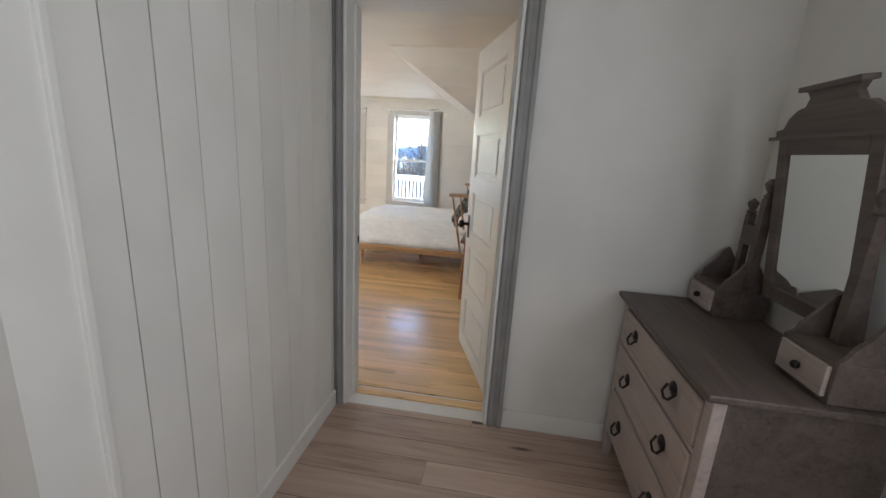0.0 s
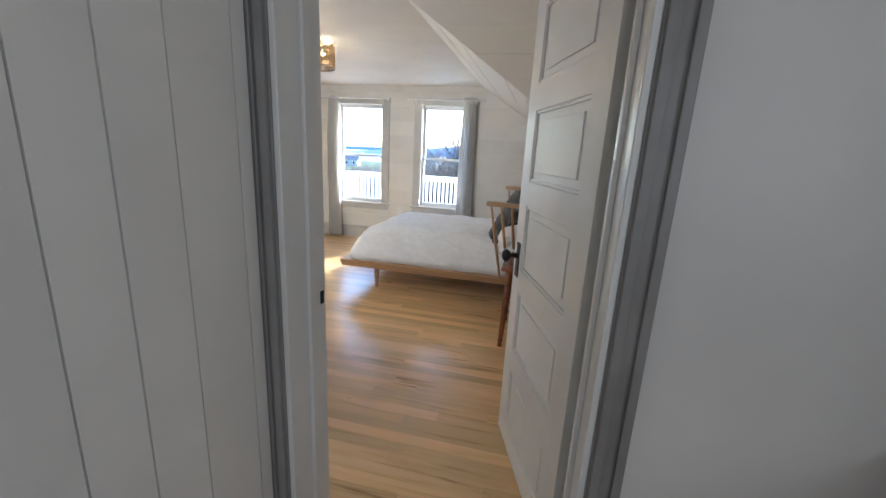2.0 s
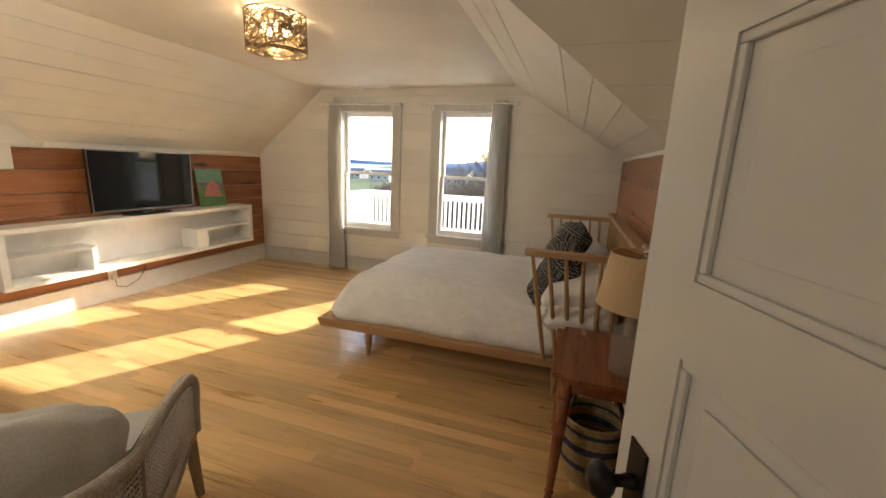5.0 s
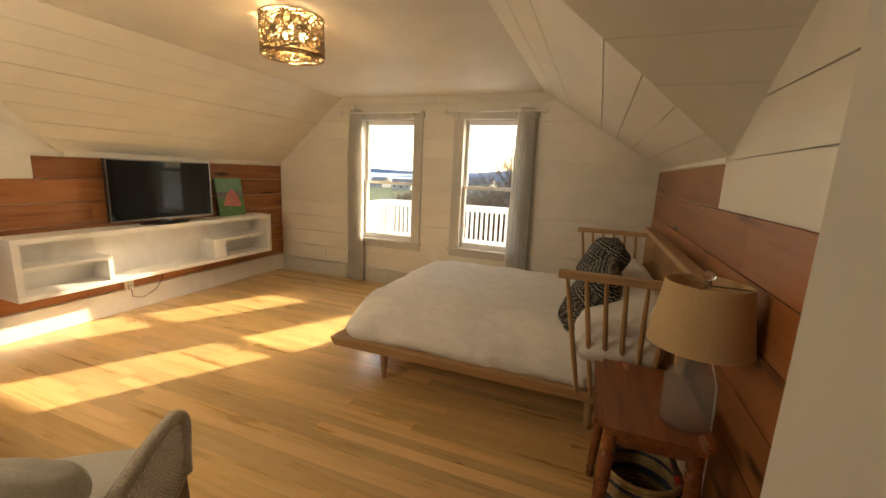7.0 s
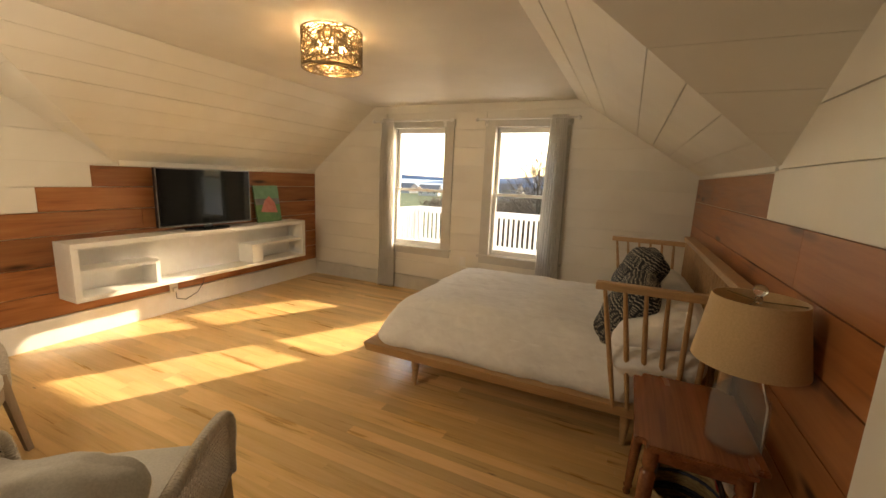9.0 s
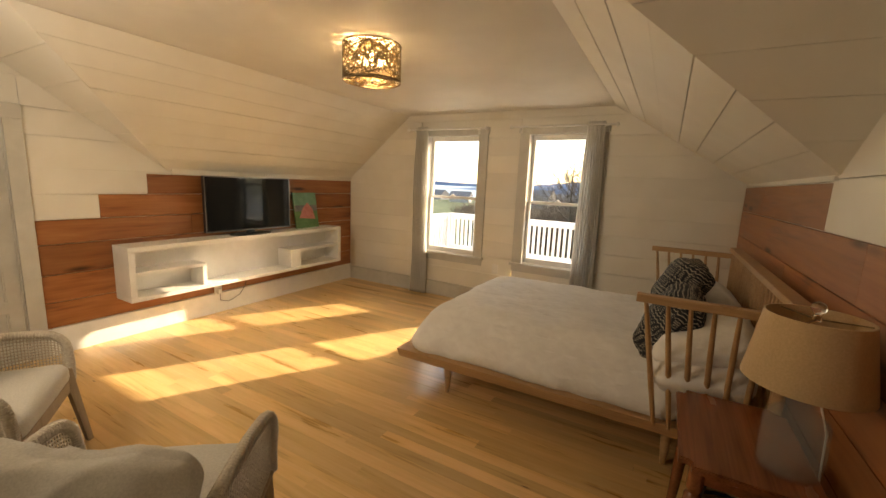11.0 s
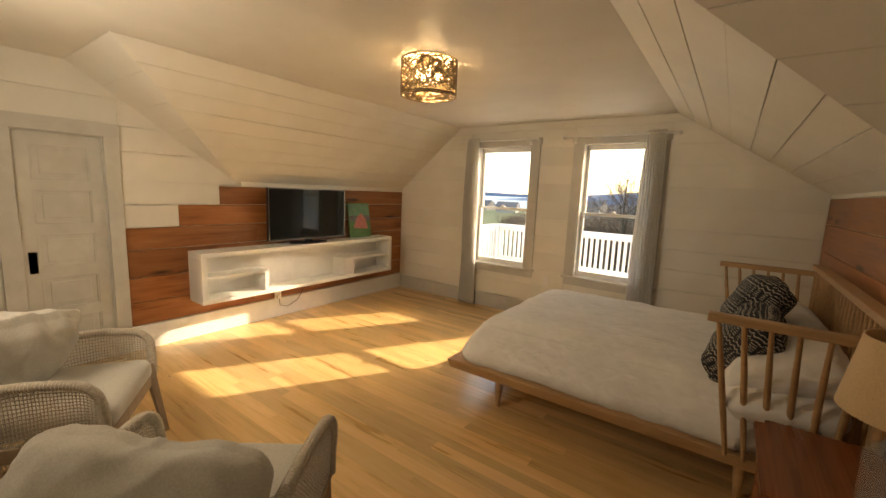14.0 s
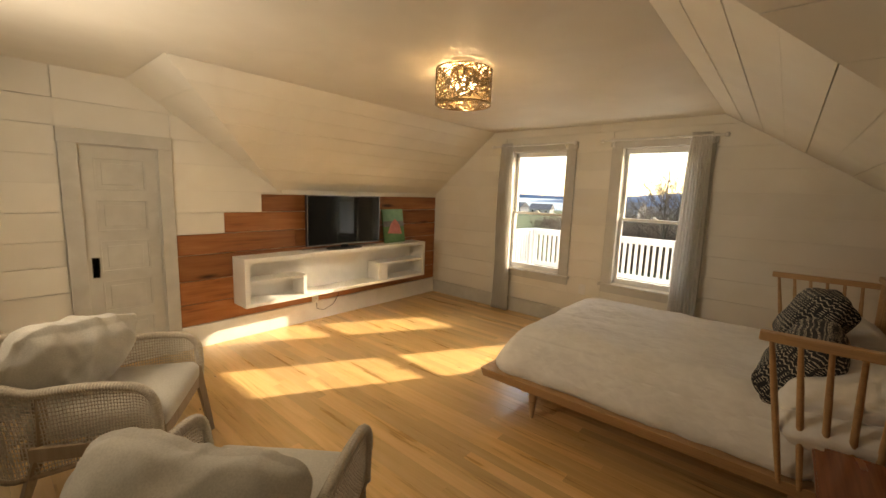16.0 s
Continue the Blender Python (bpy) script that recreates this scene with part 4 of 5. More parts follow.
def pillow(at, rot, w, d, h, seed, label):
    ob = thing("back_cushion", label, "cushion", at, 0, "armchair cushions")
    ob.matrix_basis = pose(*at, *rot)
    bm = soft_box(w, d, h, 0.07, 46, 0.0, 4, 0.42)
    for v in bm.verts:
        p = v.co
        u, t = min(1.0, abs(p.x) / (w / 2)), min(1.0, abs(p.y) / (d / 2))
        p.z = max(-1.0, min(1.0, p.z / (h / 2))) * (0.006 + h * 0.62 * max(0.0, (1 - u ** 3) * (1 - t ** 3)) ** 0.6)
        q = Vector((p.x * 6 + seed, p.y * 5, p.z * 5))
        cr = (1 - abs(noise.noise(Vector((p.x * 5.5 + p.y * 3.5 + seed, p.y * 2.5 - p.x, seed)))) * 2)
        v.co += p.normalized() * (0.007 * noise.noise(q) + 0.017 * max(0, cr - 0.2) + 0.008 * max(0, 1 - 3 * abs(noise.noise(Vector((p.x * 9 - p.y * 6 + seed, p.y * 5 + p.x * 4, seed + 3))))) + 0.003 * noise.noise(q * 4))
    part("cushion_body", bm, COVER, ob, smooth=180)
    bm = bmesh.new()
    ring = []
    for i in range(65):
        a = 2 * math.pi * i / 64
        c, s = math.cos(a), math.sin(a)
        ring.append((math.copysign(abs(c) ** 0.35, c) * w * 0.488, math.copysign(abs(s) ** 0.35, s) * d * 0.488, 0))
    tube(bm, ring, 0.004, 6, cap=False)
    part("seam", bm, COVER, ob, smooth=180)
    return ob


CH2, A2 = (-1.715, 3.393, 0.0), 38.0
CH1, A1 = (-2.866, 3.281, 0.0), -32.5
armchair(CH2, A2, "taupe rope armchair with oatmeal cushions and oak legs")
armchair(CH1, A1, "taupe rope armchair facing the bed, oatmeal cushions")


def on_chair(c, a, x, y, z):
    q = pose(*c, 0, 0, a) @ Vector((x, y, z))
    return (q.x, q.y, q.z)


pillow(on_chair(CH2, A2, -0.06, -0.27, 0.545), (56, 5, A2), 0.62, 0.44, 0.17, 1.3, "rumpled oatmeal back cushion resting in rope armchair")
pillow(on_chair(CH1, A1, 0.02, -0.20, 0.60), (60, -8, A1 - 26), 0.52, 0.46, 0.19, 7.7, "rumpled oatmeal back cushion resting in rope armchair")

# ---------------------------------------------------------------- nightstand, lamp, basket
NS = (-0.175, 4.53, 0.0)
ns = thing("nightstand", "small cherry wood table with splayed turned legs", "nightstand", NS)
bm = bmesh.new()
box(bm, -0.185, 0.175, -0.275, 0.275, 0.555, 0.578)
bmesh.ops.bevel(bm, geom=[e for e in bm.edges if abs(e.verts[0].co.z - e.verts[1].co.z) > 0.01], offset=0.035, segments=5, affect="EDGES")
bmesh.ops.bevel(bm, geom=[e for e in bm.edges if abs(e.verts[0].co.z - e.verts[1].co.z) < 0.001 and len(e.link_faces) == 2], offset=0.005, segments=2, affect="EDGES")
part("tabletop", bm, CHERRY, ns, smooth=40)
bm = bmesh.new()
box(bm, -0.13, 0.13, -0.215, -0.195, 0.49, 0.555); box(bm, -0.13, 0.13, 0.195, 0.215, 0.49, 0.555)
box(bm, -0.14, -0.12, -0.195, 0.195, 0.49, 0.555); box(bm, 0.12, 0.14, -0.195, 0.195, 0.49, 0.555)
part("apron", bevelled(bm, 0.003, 1), CHERRY, ns)
for sx in (-1, 1):
    for sy in (-1, 1):
        a, b2 = Vector((sx * 0.15, sy * 0.245, 0.0)), Vector((sx * 0.125, sy * 0.20, 0.555))
        bm = bmesh.new()
        prof = ((0.0, 0.013), (0.02, 0.017), (0.05, 0.012), (0.08, 0.020), (0.10, 0.014), (0.14, 0.017), (0.5, 0.022), (0.80, 0.025), (0.82, 0.018), (0.85, 0.024), (1.0, 0.024))
        tube(bm, [a.lerp(b2, f) for f, r in prof], [r for f, r in prof], 14)
        part("leg", bm, CHERRY, ns, smooth=50)

LP = (-0.075, 4.405, 0.578)
lamp = thing("table_lamp", "table lamp with burlap shade and clear glass jug", "lamp", LP)
bm = bmesh.new()
lathe(bm, [(0.0, 0.0), (0.072, 0.0), (0.080, 0.008), (0.081, 0.15), (0.075, 0.175), (0.045, 0.20), (0.038, 0.21), (0.038, 0.245), (0.034, 0.245), (0.034, 0.205), (0.070, 0.172), (0.076, 0.15), (0.075, 0.014), (0.0, 0.010)], (0, 0, 0), 36)
part("glass_base", bm, JUG, lamp, "clear glass jug base", 50).visible_shadow = False
bm = bmesh.new(); lathe(bm, [(0.036, 0.243), (0.037, 0.262), (0.012, 0.268), (0.012, 0.31), (0.0, 0.31)], (0, 0, 0), 20)
part("socket_cap", bm, BRASS, lamp, smooth=40)
bm = bmesh.new()
lathe(bm, [(0.152, 0.280), (0.120, 0.485), (0.117, 0.485), (0.149, 0.280), (0.152, 0.280)], (0, 0, 0), 48)
shade = part("shade", bm, SHADE, lamp, "tan burlap drum shade", 60)
bm = bmesh.new()
for a in (0, 120, 240):
    tube(bm, [(0.01 * math.cos(radians(a)), 0.01 * math.sin(radians(a)), 0.475), (0.118 * math.cos(radians(a)), 0.118 * math.sin(radians(a)), 0.475)], 0.0022, 6)
part("spider", bm, BRASS, shade)
bm = bmesh.new(); lathe(bm, [(0.010, 0.470), (0.010, 0.485), (0.006, 0.490)], (0, 0, 0), 12); ball(bm, (0, 0, 0.508), 0.019, 14)
part("finial", bm, GLASS, shade, "clear glass ball finial", 60)
bm = bmesh.new(); tube(bm, [(0.05, 0.06, 0.25), (0.10, 0.09, 0.10), (0.11, 0.09, -0.2), (0.125, 0.14, -0.45), (0.12, 0.20, -0.568)], 0.0028, 6)
part("cord", bm, WHITE, lamp, "white lamp cord", 180)

BK = (-0.165, 4.50)
basket = thing("basket", "round woven basket with dark bands under nightstand", "basket", (BK[0], BK[1], 0))
STRAW = mat("natural_straw", (0.30, 0.20, 0.09), (0.42, 0.30, 0.15), 0.8, (60, 60, 60), 0.4, space="object")
NAVY = mat("navy_straw", (0.03, 0.035, 0.06), (0.06, 0.06, 0.09), 0.8, (60, 60, 60), 0.4, space="object")
prof = [(0.095 + 0.04 * math.sin(min(1, i / 18) * math.pi * 0.62), 0.012 + i * 0.0155) for i in range(20)]
for i, (r, z) in enumerate(prof):
    ring = [(r * math.cos(2 * math.pi * j / 60), r * math.sin(2 * math.pi * j / 60), z + 0.0015 * math.sin(j * 2.6)) for j in range(61)]
    bm = bmesh.new(); tube(bm, ring, 0.0088, 6, cap=False)
    part("coil", bm, NAVY if i in (6, 7, 12, 13, 17) else STRAW, basket, smooth=180)
bm = bmesh.new(); lathe(bm, [(0.0, 0.002), (0.1, 0.002), (0.1, 0.012), (0.0, 0.012)], (0, 0, 0), 32)
part("base", bm, STRAW, basket)
RED = plain("red_binding", (0.42, 0.03, 0.03), 0.6)
LEATH = plain("dark_leather", (0.04, 0.025, 0.02), 0.5)
for s in (-1, 1):
    hp = [(s * 0.12, -0.05, 0.30), (s * 0.10, -0.04, 0.37), (s * 0.085, 0.0, 0.40), (s * 0.10, 0.04, 0.37), (s * 0.12, 0.05, 0.30)]
    bm = bmesh.new(); tube(bm, hp, 0.009, 8)
    hd = part("handle", bm, LEATH, basket, "dark leather loop handle", 180)
    for p0, p1 in ((hp[0], hp[1]), (hp[4], hp[3])):
        bm = bmesh.new(); tube(bm, [p0, Vector(p0).lerp(Vector(p1), 0.6)], 0.0105, 8)
        part("binding", bm, RED, hd, "red wrapped binding")

# ---------------------------------------------------------------- ceiling light
fix = thing("ceiling_light", "lit drum ceiling light of tangled bronze lattice", "ceiling light", (LAMP[0], LAMP[1], C))
RAD, HT = 0.172, 0.205
bm = bmesh.new()
for i in range(430):
    a0, z0 = random.random() * 2 * math.pi, -0.004 - random.random() * HT
    ang = random.choice((0.25, 0.6, 1.0, -0.3, -0.7, -1.1, 1.4)) + random.uniform(-0.2, 0.2)
    ln = random.uniform(0.10, 0.24)
    pts = []
    for j in range(6):
        f = (j / 5 - 0.5) * ln
        z = z0 + f * math.sin(ang)
        if -HT <= z <= -0.003:
            a = a0 + f * math.cos(ang) / RAD
            pts.append((RAD * math.cos(a), RAD * math.sin(a), z))
    if len(pts) > 1:
        tube(bm, pts, 0.0023, 4, cap=False)
lat = part("lattice", bm, STEEL, fix, "tangled bronze wire lattice", 180)
bm = bmesh.new()
lathe(bm, [(RAD - 0.004, -0.006), (RAD + 0.003, -0.006), (RAD + 0.003, -0.0015), (RAD - 0.004, -0.0015), (RAD - 0.004, -0.006)], (0, 0, 0), 48)
part("rim", bm, STEEL, fix, smooth=40)
bm = bmesh.new()
lathe(bm, [(RAD - 0.004, -HT - 0.004), (RAD + 0.003, -HT - 0.004), (RAD + 0.003, -HT + 0.004), (RAD - 0.004, -HT + 0.004), (RAD - 0.004, -HT - 0.004)], (0, 0, 0), 48)
part("rim", bm, STEEL, fix, smooth=40)
bm = bmesh.new()
lathe(bm, [(0.098, -HT + 0.001), (0.106, -HT + 0.001), (0.106, -HT + 0.006), (0.098, -HT + 0.006), (0.098, -HT + 0.001)], (0, 0, 0), 40)
part("rim", bm, STEEL, fix, smooth=40)
bm = bmesh.new()
for i in range(70):
    a0, a1 = random.random() * 2 * math.pi, random.random() * 2 * math.pi
    r0, r1 = random.uniform(0.105, RAD), random.uniform(0.105, RAD)
    p, q = Vector((r0 * math.cos(a0), r0 * math.sin(a0), -HT)), Vector((r1 * math.cos(a0 + 0.5), r1 * math.sin(a0 + 0.5), -HT))
    tube(bm, [p, q], 0.0022, 4, cap=False)
part("lower_lattice", bm, STEEL, fix)
bm = bmesh.new(); lathe(bm, [(0.0, 0.0), (0.07, 0.0), (0.07, -0.02), (0.0, -0.02)], (0, 0, 0), 32)
part("canopy", bm, STEEL, fix)
for i in range(5):
    a = 2 * math.pi * i / 5 + 0.3
    x, y = 0.075 * math.cos(a), 0.075 * math.sin(a)
    bm = bmesh.new(); lathe(bm, [(0.008, -0.0), (0.008, -0.06), (0.0, -0.06)], (x, y, 0), 10)
    holder = part("lamp_holder", bm, STEEL, fix, smooth=40)
    bm = bmesh.new(); lathe(bm, [(0.007, -0.055), (0.013, -0.075), (0.013, -0.10), (0.0, -0.115)], (x, y, 0), 12)
    part("bulb", bm, BULB, holder, "glowing warm bulb", 180)
bm = bmesh.new(); lathe(bm, [(0.0, -HT + 0.052), (0.125, -HT + 0.052), (0.125, -HT + 0.056), (0.0, -HT + 0.056)], (0, 0, 0), 40)
part("diffuser", bm, plain("lit_diffuser", (0.42, 0.28, 0.14), 0.5, emit=(1.0, 0.62, 0.26), power=0.12), fix, "glowing amber diffuser disc")
# hanging crystal beads catch the bulbs' light
bm = bmesh.new()
for i in range(26):
    a, r, z = random.random() * 6.283, random.uniform(0.11, 0.155), random.uniform(-0.185, -0.04)
    bmesh.ops.create_icosphere(bm, subdivisions=1, radius=0.010, matrix=Matrix.Translation((r * math.cos(a), r * math.sin(a), z)))
tagged(part("crystal_beads", bm, GLASS, fix, "clear faceted glass beads"), kind="stuff")
glow = bpy.data.lights.new("ceiling_light_glow", "POINT")
glow.energy, glow.color, glow.shadow_soft_size = 4.0, (1.0, 0.80, 0.54), 0.035
glow_ob = new("ceiling_light_glow", glow)
glow_ob.location = (LAMP[0], LAMP[1], C - 0.135)

# ---------------------------------------------------------------- dresser in the hall
dr = thing("dresser", "old dark wooden dresser with worn drawer fronts", "dresser", (0.80, 2.02, 0))


def dp(name, bm, m, label="", parent=None, smooth=None):
    bmesh.ops.translate(bm, vec=(-0.80, -2.02, 0), verts=bm.verts[:])
    return part(name, bm, m, parent or dr, label, smooth)


X0, X1, Y0, Y1, ZT = 0.59, 1.03, 1.66, 2.44, 0.815
dp("carcass", cube(X0 + 0.012, X1, Y0, Y1, 0.12, ZT - 0.022, 0.004), OLDWOOD)
dp("top_board", cube(X0 - 0.035, X1 + 0.005, Y0 - 0.025, Y1 + 0.025, ZT - 0.022, ZT, 0.006, 3), OLDWOOD)
for y in (Y0 + 0.02, Y1 - 0.02):
    dp("front_post", cube(X0 - 0.006, X0 + 0.03, y - 0.022, y + 0.022, 0.0, ZT - 0.022, 0.006, 2), OLDFRONT)
    dp("rear_post", cube(X1 - 0.04, X1 - 0.003, y - 0.02, y + 0.02, 0.0, 0.12, 0.004), OLDWOOD)
for z0, z1 in ((0.61, 0.755), (0.39, 0.58), (0.15, 0.36)):
    d1 = dp("drawer", cube(X0 - 0.012, X0 + 0.012, Y0 + 0.045, Y1 - 0.045, z0, z1, 0.007, 3), OLDFRONT, "worn pale drawer front")
    for y in (Y0 + 0.20, Y1 - 0.20):
        zc = (z0 + z1) / 2
        bm = bmesh.new()
        lathe(bm, [(0.026, 0.0), (0.024, 0.004), (0.008, 0.008), (0.0, 0.014)], (0, 0, 0), 16, Matrix.Translation((X0 - 0.012, y, zc + 0.012)) @ Matrix.Rotation(radians(-90), 4, "Y"))
        pts = [(X0 - 0.018, y - 0.032, zc + 0.012), (X0 - 0.034, y - 0.026, zc - 0.012), (X0 - 0.036, y, zc - 0.024), (X0 - 0.034, y + 0.026, zc - 0.012), (X0 - 0.018, y + 0.032, zc + 0.012)]
        tube(bm, pts, 0.0045, 8)
        dp("drawer_pull", bm, BLACK, "dark metal bail pull", d1, 50)
    dp("drawer_rail", cube(X0 - 0.004, X0 + 0.012, Y0 + 0.042, Y1 - 0.042, z1 + 0.006, z1 + 0.024, 0.003), OLDFRONT)

mir = thing("dresser_mirror", "tilting dresser mirror in carved dark frame with glove boxes", "mirror", (0.93, 2.02, ZT))
MX, MY, MZ = 0.93, 2.02, ZT


def mp_(name, bm, m, label="", parent=None, smooth=None):
    bmesh.ops.translate(bm, vec=(-MX, -MY, -MZ), verts=bm.verts[:])
    return part(name, bm, m, parent or mir, label, smooth)


for y0, y1, inner in ((Y0, Y0 + 0.20, 1), (Y1 - 0.20, Y1, -1)):
    gb = mp_("glove_box", cube(0.84, 1.03, y0, y1, ZT + 0.001, ZT + 0.115, 0.004), OLDWOOD)
    mp_("small_drawer", cube(0.828, 0.842, y0 + 0.014, y1 - 0.014, ZT + 0.016, ZT + 0.10, 0.004), OLDFRONT, "small worn drawer front", gb)
    bm = bmesh.new(); ball(bm, (0.818, (y0 + y1) / 2, ZT + 0.058), 0.012, 12)
    mp_("drawer_knob", bm, BLACK, "", gb, 180)
    for y in (y0 + 0.004, y1 - 0.018):
        bm = bmesh.new()
        prof = [(0.845, 0.115), (0.86, 0.128), (0.87, 0.15), (0.90, 0.185), (0.93, 0.235), (0.95, 0.25), (0.98, 0.20), (1.0, 0.16), (1.01, 0.115)]
        prism(bm, [(x, y, ZT + z) for x, z in prof], (0, 0.014, 0))
        mp_("scroll_bracket", bm, OLDWOOD)
PYS = (1.80, 2.24)
for y in PYS:
    bm = bmesh.new()
    box(bm, 0.925, 0.955, y - 0.016, y + 0.016, ZT + 0.0, ZT + 0.47)
    lathe(bm, [(0.014, 0), (0.020, 0.008), (0.010, 0.02), (0.020, 0.04), (0.022, 0.052), (0.012, 0.068), (0.0, 0.072)], (0.94, y, ZT + 0.47), 14)
    mp_("mirror_post", bm, OLDWOOD, smooth=40)
for y in (PYS[1] + 0.13,):
    bm = bmesh.new()
    box(bm, 0.955, 0.98, y - 0.014, y + 0.014, ZT + 0.115, ZT + 0.40)
    lathe(bm, [(0.013, 0), (0.019, 0.008), (0.010, 0.018), (0.019, 0.036), (0.019, 0.046), (0.0, 0.062)], (0.967, y, ZT + 0.40), 14)
    box(bm, 0.955, 0.975, PYS[1] + 0.016, y - 0.014, ZT + 0.28, ZT + 0.36)
    mp_("side_stile", bm, OLDWOOD, smooth=40)
tl = Matrix.Translation((0.95, 2.0, ZT + 0.42)) @ Matrix.Rotation(radians(-7), 4, "Y")
bm = bmesh.new()
for y0, y1, z0, z1 in ((-0.20, -0.155, -0.30, 0.26), (0.155, 0.20, -0.30, 0.26), (-0.155, 0.155, -0.30, -0.25), (-0.155, 0.155, 0.205, 0.26)):
    box(bm, -0.018, 0.014, y0, y1, z0, z1)
bevelled(bm, 0.005, 2)
bmesh.ops.transform(bm, matrix=tl, verts=bm.verts[:])
mf = mp_("mirror_frame", bm, OLDWOOD)
bm = cube(-0.010, -0.006, -0.158, 0.158, -0.253, 0.208)
bmesh.ops.transform(bm, matrix=tl, verts=bm.verts[:])
mp_("mirror_glass", bm, MIRROR, "aged mirror glass", mf)
bm = bmesh.new()
crest = [(-0.225, 0.34), (-0.225, 0.365), (-0.19, 0.37), (-0.17, 0.40), (-0.13, 0.425), (-0.10, 0.43), (-0.085, 0.455), (-0.10, 0.475), (0.10, 0.475), (0.085, 0.455), (0.10, 0.43), (0.13, 0.425), (0.17, 0.40), (0.19, 0.37), (0.225, 0.365), (0.225, 0.34)]
prism(bm, [(-0.014, y, z - 0.08) for y, z in crest], (0.022, 0, 0))
box(bm, -0.03, 0.014, -0.115, 0.115, 0.395, 0.41); box(bm, -0.03, 0.014, -0.235, 0.235, 0.254, 0.266)
bmesh.ops.transform(bm, matrix=tl, verts=bm.verts[:])
mp_("crest", bm, OLDWOOD)

# assumed windows behind the walker, added out of view to hold the area lamps
hw = thing("window_3", "plain painted hall window, assumed and out of view", "window", (HR, 0.675, 0.90), kind="structure")
bm = bmesh.new()
for y0, y1, z0, z1 in ((-0.525, -0.48, 0, 1.2), (0.48, 0.525, 0, 1.2), (-0.48, 0.48, 0, 0.05), (-0.48, 0.48, 1.15, 1.2), (-0.48, 0.48, 0.58, 0.62)):
    box(bm, 0.05, 0.09, y0, y1, z0, z1)
part("sash", bm, WHITE, hw)
# added opaque panel keeps sky and sun out behind the area lamp
part("blind", cube(0.10, 0.104, -0.52, 0.52, 0.005, 1.195), WHITE, hw, "added opaque white panel shutting out sky behind the fill lamp")
kw = thing("window_5", "plain painted hall window, assumed and out of view", "window", (-0.10, -1.16, BW[2]), kind="structure")
bm = bmesh.new()
for x0, x1, z0, z1 in ((-0.495, -0.45, 0.005, 1.095), (0.45, 0.495, 0.005, 1.095), (-0.45, 0.45, 0.005, 0.05), (-0.45, 0.45, 1.05, 1.095), (-0.45, 0.45, 0.53, 0.57)):
    box(bm, x0, x1, -0.09, -0.05, z0, z1)
part("sash", bm, WHITE, kw)
# added panel shuts this opening too, behind its lamp
part("blind", cube(-0.495, 0.495, -0.104, -0.10, 0.005, 1.095), WHITE, kw, "added opaque white panel shutting out sky behind the fill lamp")
bw = thing("window_4", "plain painted bedroom window, assumed and out of view", "window", ((SW[0] + SW[1]) / 2, D, SW[2]), kind="structure")
bm = bmesh.new()
for x0, x1, z0, z1 in ((-0.345, -0.30, 0.005, 0.695), (0.30, 0.345, 0.005, 0.695), (-0.30, 0.30, 0.005, 0.05), (-0.30, 0.30, 0.65, 0.695)):
    box(bm, x0, x1, -0.09, -0.05, z0, z1)
part("sash", bm, WHITE, bw)
# the bedroom opening's added panel, blocks the sky behind the lamp
part("blind", cube(-0.345, 0.345, -0.104, -0.10, 0.005, 0.695), WHITE, bw, "added opaque white panel shutting out sky behind the fill lamp")

# ---------------------------------------------------------------- outside
GZ = -7.0
GRASS = mat("winter_grass", (0.05, 0.085, 0.025), (0.11, 0.13, 0.05), 0.9, (0.6, 0.6, 0.6), 0.3, big=0.03, lo=0.7)
ground = setting("ground", cube(-3000, 3000, -2500, 4000, GZ - 1.0, GZ), GRASS, "winter grass reaching down to the bay", "ground")
WATER = mat("bay_water", (0.05, 0.11, 0.20), (0.07, 0.15, 0.26), 0.30, (0.05, 0.4, 1), 0.15, big=0.01, lo=0.85)
WATER.node_tree.nodes["Principled BSDF"].inputs["Specular IOR Level"].default_value = 0.08
bm = bmesh.new(); box(bm, -2990, -62, 230, 3990, GZ + 0.02, GZ + 0.06)
setting("water", bm, WATER, "blue bay water", "water")
# distance haze is mixed into the wooded hills' blue base colour
HILL = mat("hazed_hill", (0.075, 0.135, 0.235), (0.12, 0.195, 0.31), 0.95, (0.02, 0.02, 0.05), 0.4, big=0.004, lo=0.75)


def hill(name, x0, x1, y, h, seed, label):
    bm = bmesh.new()
    N, lines = 90, []
    for i in range(N + 1):
        f = i / N
        x = x0 + (x1 - x0) * f
        env = min(1, f * 3.4) * min(1, (1 - f) * 4)
        z = h * env * (0.75 + 0.3 * noise.noise((f * 4 + seed, 0, 0)) + 0.05 * noise.noise((f * 70, seed, 0)) + 0.03 * noise.noise((f * 200, seed, 4)))
        lines.append([bm.verts.new((x, y, GZ)), bm.verts.new((x, y + h * 0.8, GZ + z * 0.7)), bm.verts.new((x, y + h * 1.5, GZ + z)), bm.verts.new((x, y + h * 4, GZ))])
    for a, b2 in zip(lines, lines[1:]):
        for j in range(3):
            bm.faces.new((a[j], b2[j], b2[j + 1], a[j + 1]))
    return setting(name, bm, HILL, label, "hill", 180)


hill("hill", -1000, -330, 1250, 16, 2.2, "wooded headland across the bay, blue with painted haze")
hill("hill", -300, 420, 520, 25, 5.9, "wooded hill behind the houses")
hill("hill", -2600, 2600, 3300, 18, 8.4, "low distant shore")


